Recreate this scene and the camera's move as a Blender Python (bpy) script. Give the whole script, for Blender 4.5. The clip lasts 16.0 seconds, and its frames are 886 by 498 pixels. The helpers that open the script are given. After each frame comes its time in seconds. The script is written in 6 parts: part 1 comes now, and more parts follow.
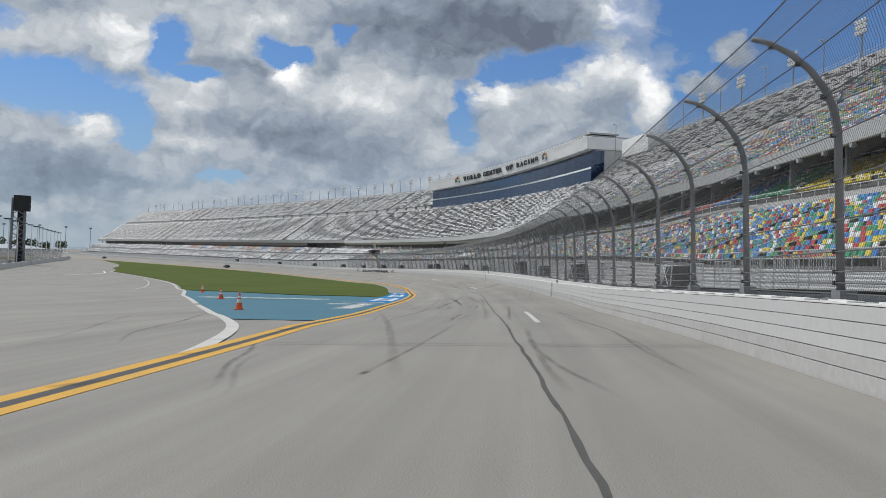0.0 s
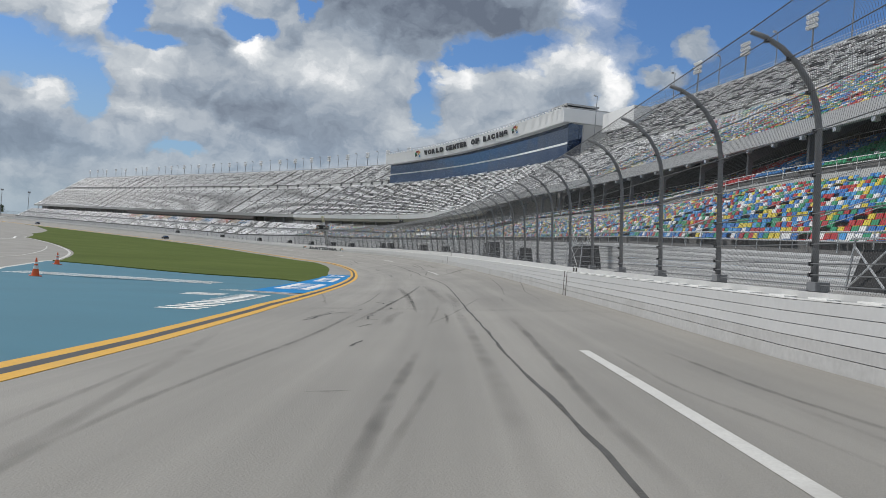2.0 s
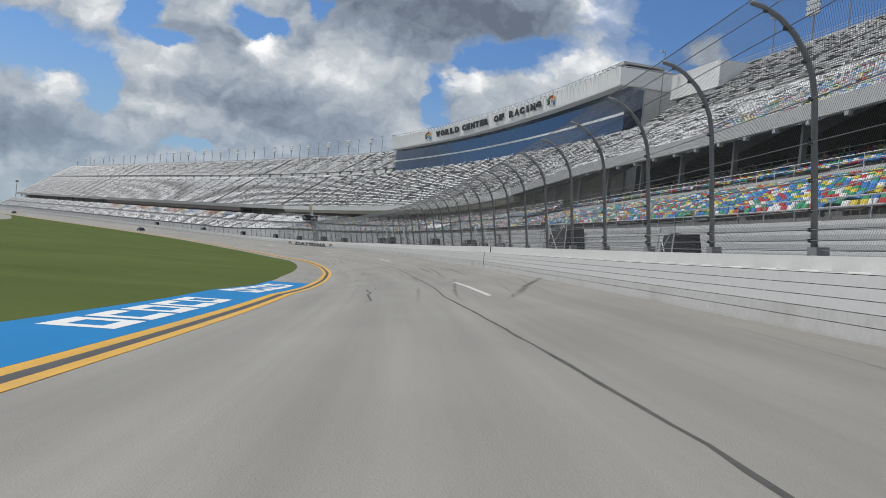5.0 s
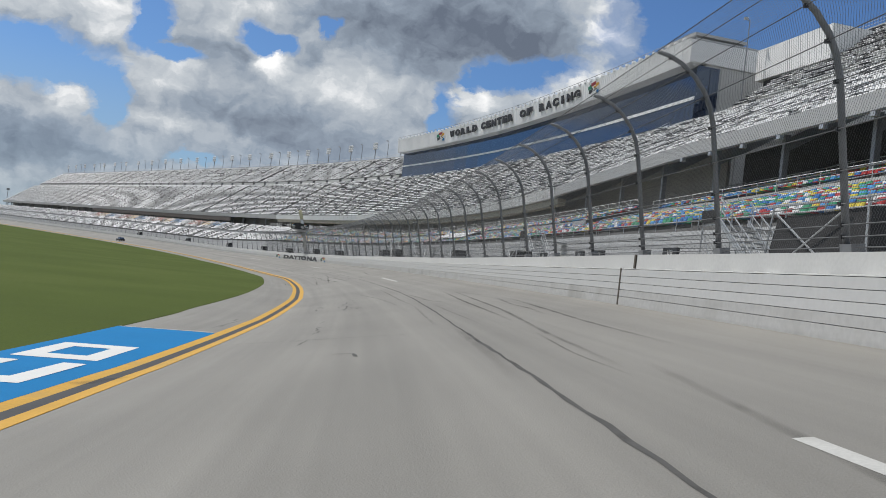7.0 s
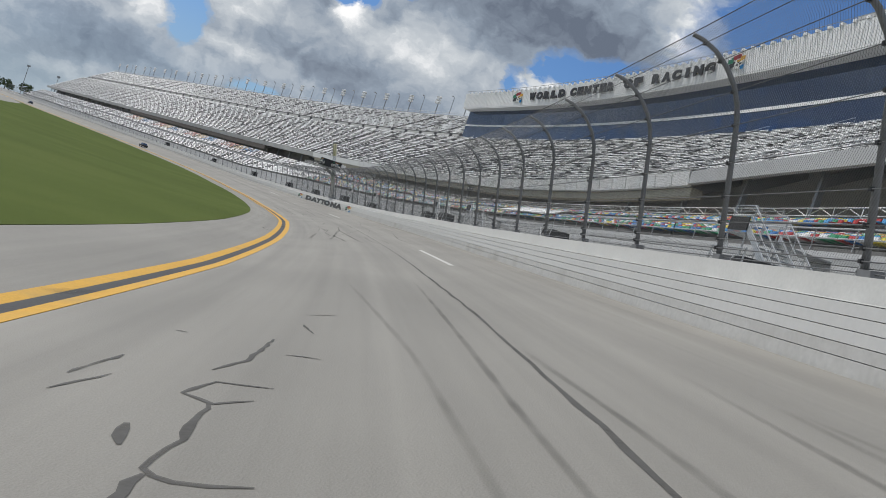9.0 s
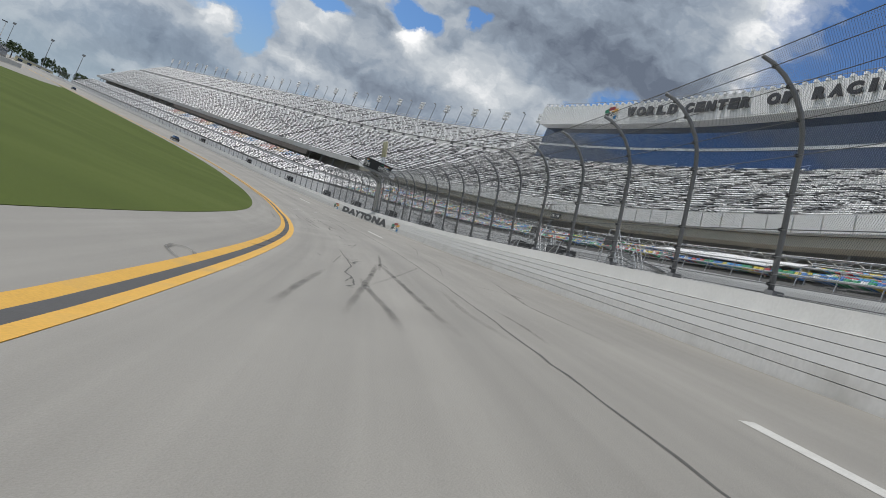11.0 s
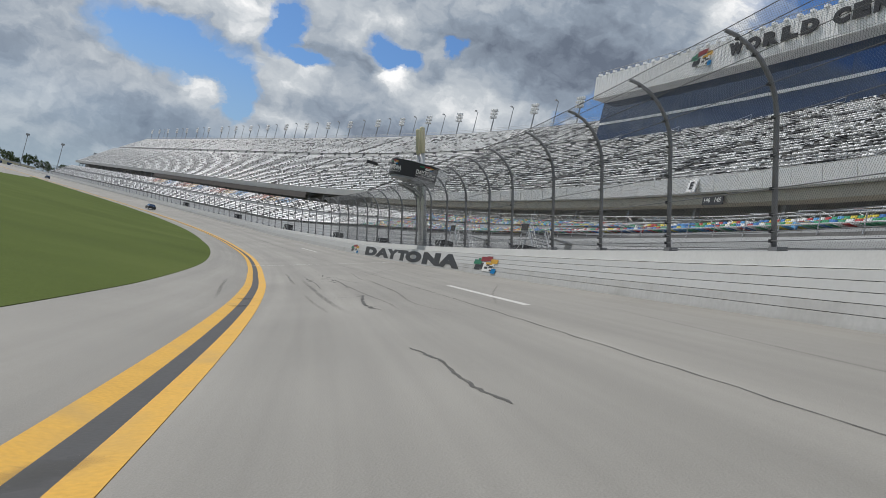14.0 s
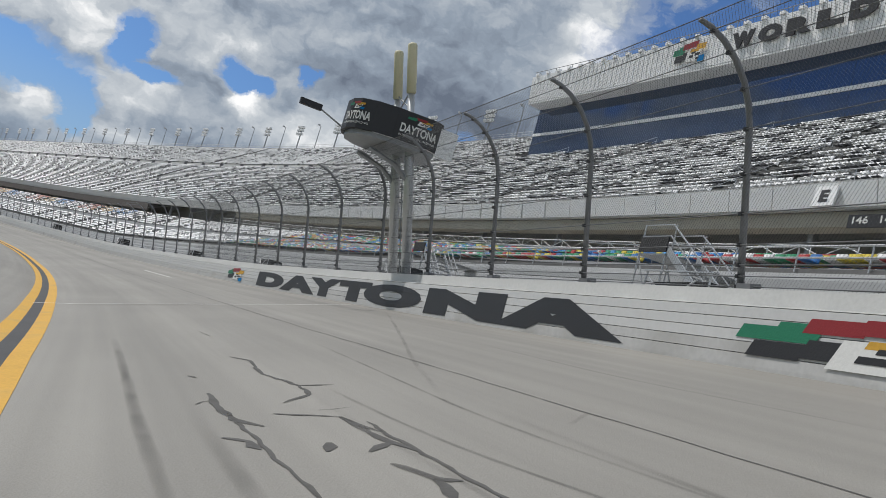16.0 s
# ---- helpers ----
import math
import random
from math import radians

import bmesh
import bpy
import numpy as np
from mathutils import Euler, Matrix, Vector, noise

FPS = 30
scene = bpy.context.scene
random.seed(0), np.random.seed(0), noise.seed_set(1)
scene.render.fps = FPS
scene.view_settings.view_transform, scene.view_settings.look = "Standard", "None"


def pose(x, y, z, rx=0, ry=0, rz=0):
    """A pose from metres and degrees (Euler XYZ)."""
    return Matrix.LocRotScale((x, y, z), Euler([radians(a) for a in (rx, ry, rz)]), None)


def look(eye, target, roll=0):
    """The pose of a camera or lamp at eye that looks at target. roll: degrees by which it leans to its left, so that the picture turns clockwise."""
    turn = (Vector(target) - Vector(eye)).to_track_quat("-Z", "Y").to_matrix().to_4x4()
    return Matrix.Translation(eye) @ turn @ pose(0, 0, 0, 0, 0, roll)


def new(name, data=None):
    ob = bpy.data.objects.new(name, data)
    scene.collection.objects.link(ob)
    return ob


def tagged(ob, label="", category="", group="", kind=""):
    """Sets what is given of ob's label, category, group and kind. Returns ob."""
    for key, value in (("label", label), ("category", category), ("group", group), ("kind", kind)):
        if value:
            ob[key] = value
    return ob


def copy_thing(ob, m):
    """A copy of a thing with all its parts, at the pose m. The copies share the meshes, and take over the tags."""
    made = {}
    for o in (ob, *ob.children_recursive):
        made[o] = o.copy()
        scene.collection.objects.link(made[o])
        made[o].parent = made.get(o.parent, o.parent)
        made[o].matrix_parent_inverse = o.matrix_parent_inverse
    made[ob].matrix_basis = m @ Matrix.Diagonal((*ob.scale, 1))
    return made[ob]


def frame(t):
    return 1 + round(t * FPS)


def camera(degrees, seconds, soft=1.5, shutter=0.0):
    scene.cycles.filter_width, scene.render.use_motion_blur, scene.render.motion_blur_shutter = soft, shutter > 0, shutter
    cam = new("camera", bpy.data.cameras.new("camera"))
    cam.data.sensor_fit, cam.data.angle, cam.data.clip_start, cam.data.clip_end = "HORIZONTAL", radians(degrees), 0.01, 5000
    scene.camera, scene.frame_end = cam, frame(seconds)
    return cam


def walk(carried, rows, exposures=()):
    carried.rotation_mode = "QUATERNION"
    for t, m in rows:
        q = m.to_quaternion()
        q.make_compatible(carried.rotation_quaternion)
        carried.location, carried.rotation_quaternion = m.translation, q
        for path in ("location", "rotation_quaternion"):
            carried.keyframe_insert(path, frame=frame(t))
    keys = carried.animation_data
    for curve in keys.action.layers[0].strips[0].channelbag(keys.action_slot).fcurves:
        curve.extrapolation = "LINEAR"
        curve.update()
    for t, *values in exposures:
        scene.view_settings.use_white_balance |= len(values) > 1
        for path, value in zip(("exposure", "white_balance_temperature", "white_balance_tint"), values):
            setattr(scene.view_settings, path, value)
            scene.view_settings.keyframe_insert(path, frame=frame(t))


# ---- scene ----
from collections import defaultdict

# ---- camera: seconds, place, yaw to the left, pitch up, roll ----
PATH = [
    (0, -0.000, 0.000, -0.000, -4.991, 0.906, 2.200),
    (0.5, 0.536, 5.328, -0.145, -6.118, 0.364, 3.883),
    (1, 1.029, 10.674, -0.267, -8.461, -1.082, 5.867),
    (1.5, 1.724, 16.545, -0.415, -8.626, -0.127, 4.283),
    (2, 2.544, 22.941, -0.516, -8.002, -0.114, 4.563),
    (2.5, 3.441, 29.673, -0.653, -8.361, 0.649, 3.423),
    (3, 4.220, 36.588, -0.852, -9.069, 1.127, 3.846),
    (3.5, 5.073, 43.724, -1.022, -7.059, 0.490, 5.464),
    (3.7, 5.435, 46.546, -1.113, -6.937, -0.536, 5.221),
    (5.8, 7.729, 78.641, -1.716, -9.462, 0.591, 7.795),
    (6, 7.958, 81.725, -1.776, -9.683, 0.755, 8.714),
    (6.5, 8.465, 89.347, -1.915, -7.372, 1.606, 6.304),
    (7, 8.979, 97.303, -2.014, -7.117, 1.216, 6.810),
    (7.5, 9.416, 105.193, -2.176, -5.367, 0.539, 7.148),
    (8, 9.822, 113.115, -2.333, -6.211, 0.149, 14.334),
    (8.5, 10.124, 120.844, -2.422, -5.881, -0.544, 17.276),
    (9, 10.343, 128.292, -2.559, -5.136, -0.851, 18.717),
    (9.2, 10.351, 131.269, -2.608, -4.139, -1.162, 19.155),
    (11.3, 8.764, 164.002, -3.325, -1.692, 0.113, 24.401),
    (11.5, 8.551, 166.663, -3.402, -0.715, -0.102, 23.774),
    (12, 7.928, 173.298, -3.553, 0.036, -0.920, 24.944),
    (12.5, 7.220, 179.233, -3.671, 1.340, -0.765, 24.953),
    (13, 6.492, 185.462, -3.764, 1.923, -0.824, 24.814),
    (13.5, 5.614, 192.266, -3.922, 2.667, 0.209, 18.890),
    (14, 4.463, 199.471, -4.041, -0.216, 1.549, 14.032),
    (14.5, 3.193, 206.957, -4.243, -2.384, 3.102, 14.024),
    (15, 1.991, 214.435, -4.446, -4.565, 3.750, 15.634),
    (15.5, 0.770, 221.861, -4.573, -6.053, 5.375, 15.126),
    (16, -0.746, 228.794, -4.711, -9.816, 6.522, 16.055),
]


def view(x, y, z, yaw, pitch, roll):
    a, b = radians(yaw), radians(pitch)
    way = Vector((-math.sin(a) * math.cos(b), math.cos(a) * math.cos(b), math.sin(b)))
    eye = Vector((x, y, z))
    return look(eye, eye + way, roll)


cam = camera(55.85, 16.0, soft=0.8)
walk(cam, [(t, view(*v)) for t, *v in PATH], exposures=[(0.0, 0.0), (16.0, 0.0)])

# ---- the plan: everything lies along the outer wall, s metres along it and d metres to its right ----
KNOT_S = [-400, 0, 60, 120, 180, 240, 300, 360, 420, 480, 1200]
KNOT_H = [11.1, 11.1, 6.25, 1.1, -4.71, -10.95, -17.97, -24.58, -29.68, -32.55, -32.7]
S_AXIS = np.arange(-400.0, 1100.5, 0.5)
HEAD = np.radians(np.interp(S_AXIS, KNOT_S, KNOT_H))
_dx, _dy = np.sin(HEAD) * 0.5, np.cos(HEAD) * 0.5
_i0 = int(np.argmin(abs(S_AXIS)))
CX = np.concatenate([[0], np.cumsum(_dx[:-1])])
CY = np.concatenate([[0], np.cumsum(_dy[:-1])])
CX += 3.83 - CX[_i0]
CY += 0.0 - CY[_i0]

WALL_S = [-400, 0, 14, 36, 58, 90, 120, 145, 193, 224, 246, 280, 340, 1200]
WALL_Z = [-1.0, -1.1, -1.35, -1.85, -2.1, -2.3, -2.44, -2.63, -3.05, -3.45, -3.75, -4.28, -4.9, -5.0]
LOW_S = [-400, 0, 24, 37, 48, 75, 99, 113, 131, 150, 179, 200, 225, 250, 300, 1200]
LOW_Z = [-1.6, -1.65, -2.05, -2.5, -2.8, -3.4, -3.9, -4.45, -4.9, -5.1, -5.4, -5.65, -6.2, -6.6, -7.0, -7.1]
LINE_S = [-400, 0, 14, 30, 50, 90, 112, 129, 151, 170, 200, 223, 235, 245, 260, 1200]
LINE_D = [-9.25, -9.25, -9.72, -10.32, -10.92, -10.8, -10.86, -10.5, -9.8, -9.6, -9.57, -9.82, -9.95, -10.15, -10.25, -10.25]


def wall_z(s):
    return np.interp(s, WALL_S, WALL_Z)


def line_d(s):
    return np.interp(s, LINE_S, LINE_D)


def ground_z(s, d):
    """The height of the ground: banked track, then apron, then infield."""
    s, d = np.asarray(s, float), np.asarray(d, float)
    top, low, w = wall_z(s), np.interp(s, LOW_S, LOW_Z), -line_d(s)
    k = np.clip(-d / w, 0, 1)
    inner = np.maximum(-d - w, 0)
    z = top + (low - top) * k
    fall = 0.03 * np.minimum(inner, 12)
    far = np.clip((inner - 12) / 90, 0, 1)
    z = z - fall
    return z + (-6.6 - z) * far * far * (3 - 2 * far)


def plan(s, d):
    """World x, y of the place s, d."""
    h = np.interp(s, S_AXIS, HEAD)
    return np.interp(s, S_AXIS, CX) + np.cos(h) * d, np.interp(s, S_AXIS, CY) - np.sin(h) * d


def at(s, d, z=None, lift=0.0):
    x, y = plan(s, d)
    return Vector((float(x), float(y), float(ground_z(s, d) if z is None else z) + lift))


def turn_at(s):
    """Degrees of turn so that local y runs along the wall and local x away from the track."""
    return -math.degrees(float(np.interp(s, S_AXIS, HEAD)))


def stand_at(s, d, z=None, lean=0.0, turn=0.0):
    p = at(s, d, z)
    return pose(p.x, p.y, p.z, 0, 0, turn_at(s) + turn) @ pose(0, 0, 0, 0, lean, 0)


# ---- mesh helpers ----
class Shape:
    """Collects the corners and faces of one mesh."""

    def __init__(self):
        self.v, self.f = [], []

    def add(self, verts, faces):
        n = len(self.v)
        self.v += [tuple(p) for p in verts]
        self.f += [tuple(i + n for i in q) for q in faces]
        return self

    def box(self, x0, x1, y0, y1, z0, z1, m=None):
        c = [Vector((x, y, z)) for z in (z0, z1) for y in (y0, y1) for x in (x0, x1)]
        if m is not None:
            c = [m @ p for p in c]
        return self.add(c, [(0, 2, 3, 1), (4, 5, 7, 6), (0, 1, 5, 4), (2, 6, 7, 3), (0, 4, 6, 2), (1, 3, 7, 5)])

    def tube(self, points, radius, sides=6, closed=True):
        pts = [Vector(p) for p in points]
        rad = radius if isinstance(radius, (list, tuple)) else [radius] * len(pts)
        n0 = len(self.v)
        for i, p in enumerate(pts):
            t = (pts[min(i + 1, len(pts) - 1)] - pts[max(i - 1, 0)]).normalized()
            a = t.orthogonal().normalized() if abs(t.z) > 0.99 else t.cross(Vector((0, 0, 1))).normalized()
            b = t.cross(a)
            for k in range(sides):
                w = 2 * math.pi * k / sides
                self.v.append(tuple(p + (a * math.cos(w) + b * math.sin(w)) * rad[i]))
        for i in range(len(pts) - 1):
            for k in range(sides):
                q = n0 + i * sides
                self.f.append((q + k, q + (k + 1) % sides, q + sides + (k + 1) % sides, q + sides + k))
        if closed:
            self.f.append(tuple(n0 + k for k in reversed(range(sides))))
            self.f.append(tuple(n0 + (len(pts) - 1) * sides + k for k in range(sides)))
        return self

    def sweep(self, s_list, profile, base=None, caps=True):
        """A closed profile of (d, z) carried along the wall; z counts from base(s) where that is given."""
        n0, m = len(self.v), len(profile)
        for s in s_list:
            z0 = 0.0 if base is None else float(base(s))
            for d, z in profile:
                x, y = plan(s, d)
                self.v.append((float(x), float(y), z0 + z))
        for i in range(len(s_list) - 1):
            for k in range(m):
                a, b = n0 + i * m + k, n0 + i * m + (k + 1) % m
                self.f.append((a, a + m, b + m, b))
        if caps:
            self.f.append(tuple(n0 + k for k in range(m)))
            self.f.append(tuple(n0 + (len(s_list) - 1) * m + k for k in reversed(range(m))))
        return self

    def mesh(self, name, mats, smooth=False):
        me = bpy.data.meshes.new(name)
        me.from_pydata(self.v, [], self.f)
        for m in mats if isinstance(mats, (list, tuple)) else [mats]:
            me.materials.append(m)
        if smooth:
            me.polygons.foreach_set("use_smooth", [True] * len(me.polygons))
        me.update()
        return me


def part(name, shape, material, parent=None, label="", smooth=False, kind=""):
    """One mesh object under a thing or under a part, or at top level."""
    me = shape if isinstance(shape, bpy.types.Mesh) else shape.mesh(name, material, smooth)
    ob = new(name, me)
    if parent is not None:
        ob.parent = parent
    return tagged(ob, label=label, kind=kind)


def thing(name, m, label, category, group="", kind=""):
    ob = new(name)
    ob.matrix_world = m
    ob.empty_display_size = 0.2
    return tagged(ob, label, category, group, kind)


def steps(a, b, step):
    n = max(1, int(round((b - a) / step)))
    return [a + (b - a) * i / n for i in range(n + 1)]


# ---- sky and sun ----
SUN_UP, SUN_TURN = 57.0, -58.0   # height, and degrees from ahead to the right
world = bpy.data.worlds.new("sky")
scene.world = world
world.use_nodes = True
wn, wl = world.node_tree.nodes, world.node_tree.links
wn.clear()


def wnode(kind, **values):
    n = wn.new(kind)
    for key, v in values.items():
        n.inputs[key].default_value = v
    return n


def wmath(op, a, b=None, c=None, clamp=False):
    n = wn.new("ShaderNodeMath")
    n.operation, n.use_clamp = op, clamp
    for i, v in enumerate((a, b, c)):
        if v is None:
            continue
        if isinstance(v, (int, float)):
            n.inputs[i].default_value = v
        else:
            wl.new(v, n.inputs[i])
    return n.outputs[0]


def wramp(value, stops, smooth="EASE"):
    n = wn.new("ShaderNodeValToRGB")
    n.color_ramp.interpolation = smooth
    while len(n.color_ramp.elements) < len(stops):
        n.color_ramp.elements.new(0.5)
    for e, (p, c) in zip(n.color_ramp.elements, stops):
        e.position, e.color = p, (c, c, c, 1) if isinstance(c, (int, float)) else (*c, 1)
    wl.new(value, n.inputs[0])
    return n.outputs[0]


sky = wn.new("ShaderNodeTexSky")
sky.sky_type, sky.sun_disc = "NISHITA", False
sky.sun_elevation, sky.sun_rotation = radians(SUN_UP), radians(SUN_TURN)
sky.air_density, sky.dust_density, sky.ozone_density = 1.0, 0.6, 2.0
coord = wn.new("ShaderNodeTexCoord")
# directions as azimuth (degrees right of ahead) and height in degrees
sep = wn.new("ShaderNodeSeparateXYZ")
wl.new(coord.outputs["Generated"], sep.inputs[0])
azim = wmath("MULTIPLY", wmath("ARCTAN2", sep.outputs[0], sep.outputs[1]), 57.2958)
elev = wmath("MULTIPLY", wmath("ARCSINE", sep.outputs[2]), 57.2958)
flat = wn.new("ShaderNodeCombineXYZ")
wl.new(azim, flat.inputs[0])
wl.new(elev, flat.inputs[1])


def wvec(op, a, b, c=None):
    n = wn.new("ShaderNodeVectorMath")
    n.operation = op
    for i, v in enumerate((a, b, c)):
        if v is None:
            continue
        if isinstance(v, tuple):
            n.inputs[i].default_value = v
        else:
            wl.new(v, n.inputs[i])
    return n.outputs["Value"] if op == "LENGTH" else n.outputs[0]


def cloud_noise(where, shift, scale, detail, rough, stretch=1.35):
    t = wn.new("ShaderNodeTexNoise")
    t.inputs["Scale"].default_value, t.inputs["Detail"].default_value, t.inputs["Roughness"].default_value = scale, detail, rough
    wl.new(wvec("MULTIPLY_ADD", where, (1.0, stretch, 1.0), shift), t.inputs["Vector"])
    return t


def puffs(where, shift, scale):
    """Rounded heads of cloud."""
    t = wn.new("ShaderNodeTexVoronoi")
    t.feature, t.normalize = "SMOOTH_F1", True
    for key, v in (("Scale", scale), ("Detail", 3.5), ("Roughness", 0.55), ("Lacunarity", 2.2), ("Smoothness", 0.35)):
        t.inputs[key].default_value = v
    wl.new(wvec("MULTIPLY_ADD", where, (1.0, 1.3, 1.0), shift), t.inputs["Vector"])
    return wmath("SUBTRACT", 0.32, t.outputs["Distance"])


# the outlines of banks and gaps wander with the noise
wander = wvec("MULTIPLY", wvec("SUBTRACT", cloud_noise(flat.outputs[0], (3.0, 8.0, 0.0), 0.3, 6.0, 0.6).outputs["Color"], (0.5, 0.5, 0.5)), (3.6, 3.0, 0.0))
spot = wvec("ADD", flat.outputs[0], wander)
puff, puff_sunward = puffs(spot, (1.3, 0.4, 0.0), 0.42), puffs(spot, (1.3 - 0.35, 0.4 + 0.6, 0.0), 0.42)
roll, roll_sunward = (cloud_noise(spot, (7.0 + a, 2.0 + b, 0.0), 0.17, 5.0, 0.55).outputs[0] for a, b in ((0.0, 0.0), (-0.6, 1.3)))


def bank_of(az, el, wide, high):
    """1 in the middle of a bank of cloud, 0 at its edge, less outside."""
    d = wvec("LENGTH", wvec("MULTIPLY_ADD", spot, (1 / wide, 1 / high, 0.0), (-az / wide, -el / high, 0.0)), (0.0, 0.0, 0.0))
    return wmath("SUBTRACT", 1.0, d)


def most(items):
    total = None
    for place in items:
        v = bank_of(*place)
        total = v if total is None else wmath("MAXIMUM", total, v)
    return total


def glow(items):
    """Soft lighter or darker stretches of cloud."""
    total = None
    for weight, az, el, wide, high in items:
        n = wn.new("ShaderNodeMapRange")
        n.interpolation_type = "SMOOTHSTEP"
        n.inputs[1].default_value, n.inputs[2].default_value, n.inputs[4].default_value = -0.6, 0.8, weight
        wl.new(bank_of(az, el, wide, high), n.inputs[0])
        total = n.outputs[0] if total is None else wmath("ADD", total, n.outputs[0])
    return total


GAPS = [(-20.3, 9.9, 4.6, 1.7), (-16.2, 8.6, 1.6, 1.9), (-15.5, 7.0, 1.1, 1.1), (-13.8, 13.0, 1.3, 1.9), (-12.0, 11.5, 1.5, 0.6), (-6.2, 13.4, 1.6, 0.75), (-2.6, 14.8, 0.9, 0.6),
        (6.1, 9.9, 0.9, 2.1), (11.6, 13.5, 3.6, 1.3), (8.6, 12.9, 1.6, 0.6), (27.0, 19.0, 9.6, 9.5), (23.0, 10.5, 4.5, 4.5), (-10.3, 5.2, 1.6, 0.5), (-26.0, 13.5, 3.0, 1.0),
        (-38.5, 8.2, 4.2, 2.5), (-46.0, 12.8, 3.2, 1.9), (-38.5, 15.3, 2.6, 1.5), (-56.0, 19.6, 2.4, 1.6), (-64.0, 24.0, 4.2, 2.5)]
HEADS = [(16.0, 12.0, 3.2, 2.4), (18.6, 10.6, 1.6, 2.2), (13.2, 10.8, 2.3, 1.9), (8.5, 10.4, 2.1, 2.0), (23.6, 14.4, 1.3, 1.1), (21.6, 12.3, 1.6, 0.7), (-18.0, 7.2, 1.2, 1.6)]
SHINE = [(0.4, -15.9, 13.3, 1.9, 1.7), (0.4, -18.0, 7.9, 1.2, 1.1), (0.55, -6.1, 12.0, 1.4, 1.0), (0.26, -12.3, 9.8, 2.2, 1.6), (0.32, -12.4, 7.0, 2.0, 0.8), (0.22, -14.4, 5.4, 1.8, 0.7), (0.3, -0.6, 11.0, 4.2, 1.5),
         (0.4, 8.4, 11.6, 1.8, 1.0), (0.36, 16.2, 13.3, 2.4, 1.4), (0.4, 18.6, 11.4, 1.2, 1.8), (0.28, 13.0, 11.5, 1.8, 1.0), (0.42, 15.9, 20.5, 2.2, 4.5), (0.3, 16.6, 16.2, 1.6, 1.2), (0.15, -20.5, 13.0, 3.5, 1.4), (0.2, 4.6, 8.4, 1.6, 1.2), (0.2, -8.5, 14.6, 4.0, 1.6),
         (-0.26, 4.0, 15.2, 8.5, 2.0), (-0.2, 7.6, 18.6, 8.0, 3.6), (-0.2, -3.8, 7.6, 4.6, 1.5), (-0.1, -8.6, 8.9, 3.6, 1.0), (-0.2, -19.5, 5.0, 4.5, 1.2), (-0.2, 11.5, 15.6, 3.5, 1.0), (-0.15, -9.5, 11.9, 2.5, 0.8)]
edge_puff = wmath("MULTIPLY", puff, 1.1)
open_sky = wmath("SUBTRACT", most(GAPS), wmath("MULTIPLY", edge_puff, 0.9))
heads = wmath("ADD", most(HEADS), edge_puff)
above = wmath("MULTIPLY", wmath("SUBTRACT", roll, 0.5), wramp(wmath("DIVIDE", elev, 60.0), [(0.4, 0.0), (0.5, 3.0)]))
body = wmath("MAXIMUM", wmath("SUBTRACT", above, open_sky), heads)
cover = wramp(wmath("ADD", wmath("MULTIPLY", body, 0.5), 0.5), [(0.42, 0.0), (0.51, 0.45), (0.66, 1.0)])
relief = wmath("ADD", wmath("MULTIPLY", wmath("SUBTRACT", puff, puff_sunward), 0.4), wmath("MULTIPLY", wmath("SUBTRACT", roll, roll_sunward), 1.1))
lit = wmath("ADD", wmath("ADD", wmath("ADD", relief, wmath("MULTIPLY", puff, 0.28)), 0.45), glow(SHINE), clamp=True)
cloud = wn.new("ShaderNodeValToRGB")
for e, (p, c) in zip([cloud.color_ramp.elements[0], cloud.color_ramp.elements[1], cloud.color_ramp.elements.new(0.35), cloud.color_ramp.elements.new(0.7)],
                     [(0.0, (0.14, 0.17, 0.225, 1)), (1.0, (0.88, 0.885, 0.885, 1)), (0.35, (0.29, 0.345, 0.42, 1)), (0.7, (0.555, 0.595, 0.635, 1))]):
    e.position, e.color = p, c
wl.new(lit, cloud.inputs[0])
blue = wn.new("ShaderNodeMix")
blue.data_type, blue.blend_type = "RGBA", "MULTIPLY"
blue.inputs[0].default_value = 1.0
blue.inputs[7].default_value = (0.052, 0.072, 0.098, 1)
wl.new(sky.outputs[0], blue.inputs[6])
haze = wn.new("ShaderNodeMix")
haze.data_type = "RGBA"
haze.inputs[7].default_value = (0.33, 0.42, 0.50, 1)
wl.new(wramp(wmath("DIVIDE", elev, 12.0), [(0.0, 0.95), (0.5, 0.3), (1.0, 0.0)]), haze.inputs[0])
wl.new(blue.outputs[2], haze.inputs[6])
full = wn.new("ShaderNodeMix")
full.data_type = "RGBA"
wl.new(wmath("MULTIPLY", cover, wramp(wmath("DIVIDE", elev, 8.0), [(0.0, 0.25), (0.4, 0.85), (1.0, 1.0)])), full.inputs[0])
wl.new(haze.outputs[2], full.inputs[6])
wl.new(cloud.outputs[0], full.inputs[7])
bg = wn.new("ShaderNodeBackground")
bg.inputs[1].default_value = 1.0
wl.new(full.outputs[2], bg.inputs[0])
out = wn.new("ShaderNodeOutputWorld")
wl.new(bg.outputs[0], out.inputs[0])


sun = new("sun", bpy.data.lights.new("sun", "SUN"))
sun.data.energy, sun.data.angle, sun.data.color = 2.7, radians(0.6), (1.0, 0.965, 0.92)
_a, _b = radians(SUN_TURN), radians(SUN_UP)
SUN_WAY = Vector((math.sin(_a) * math.cos(_b), math.cos(_a) * math.cos(_b), math.sin(_b)))
sun.matrix_world = look(SUN_WAY * 300, (0, 0, 0))

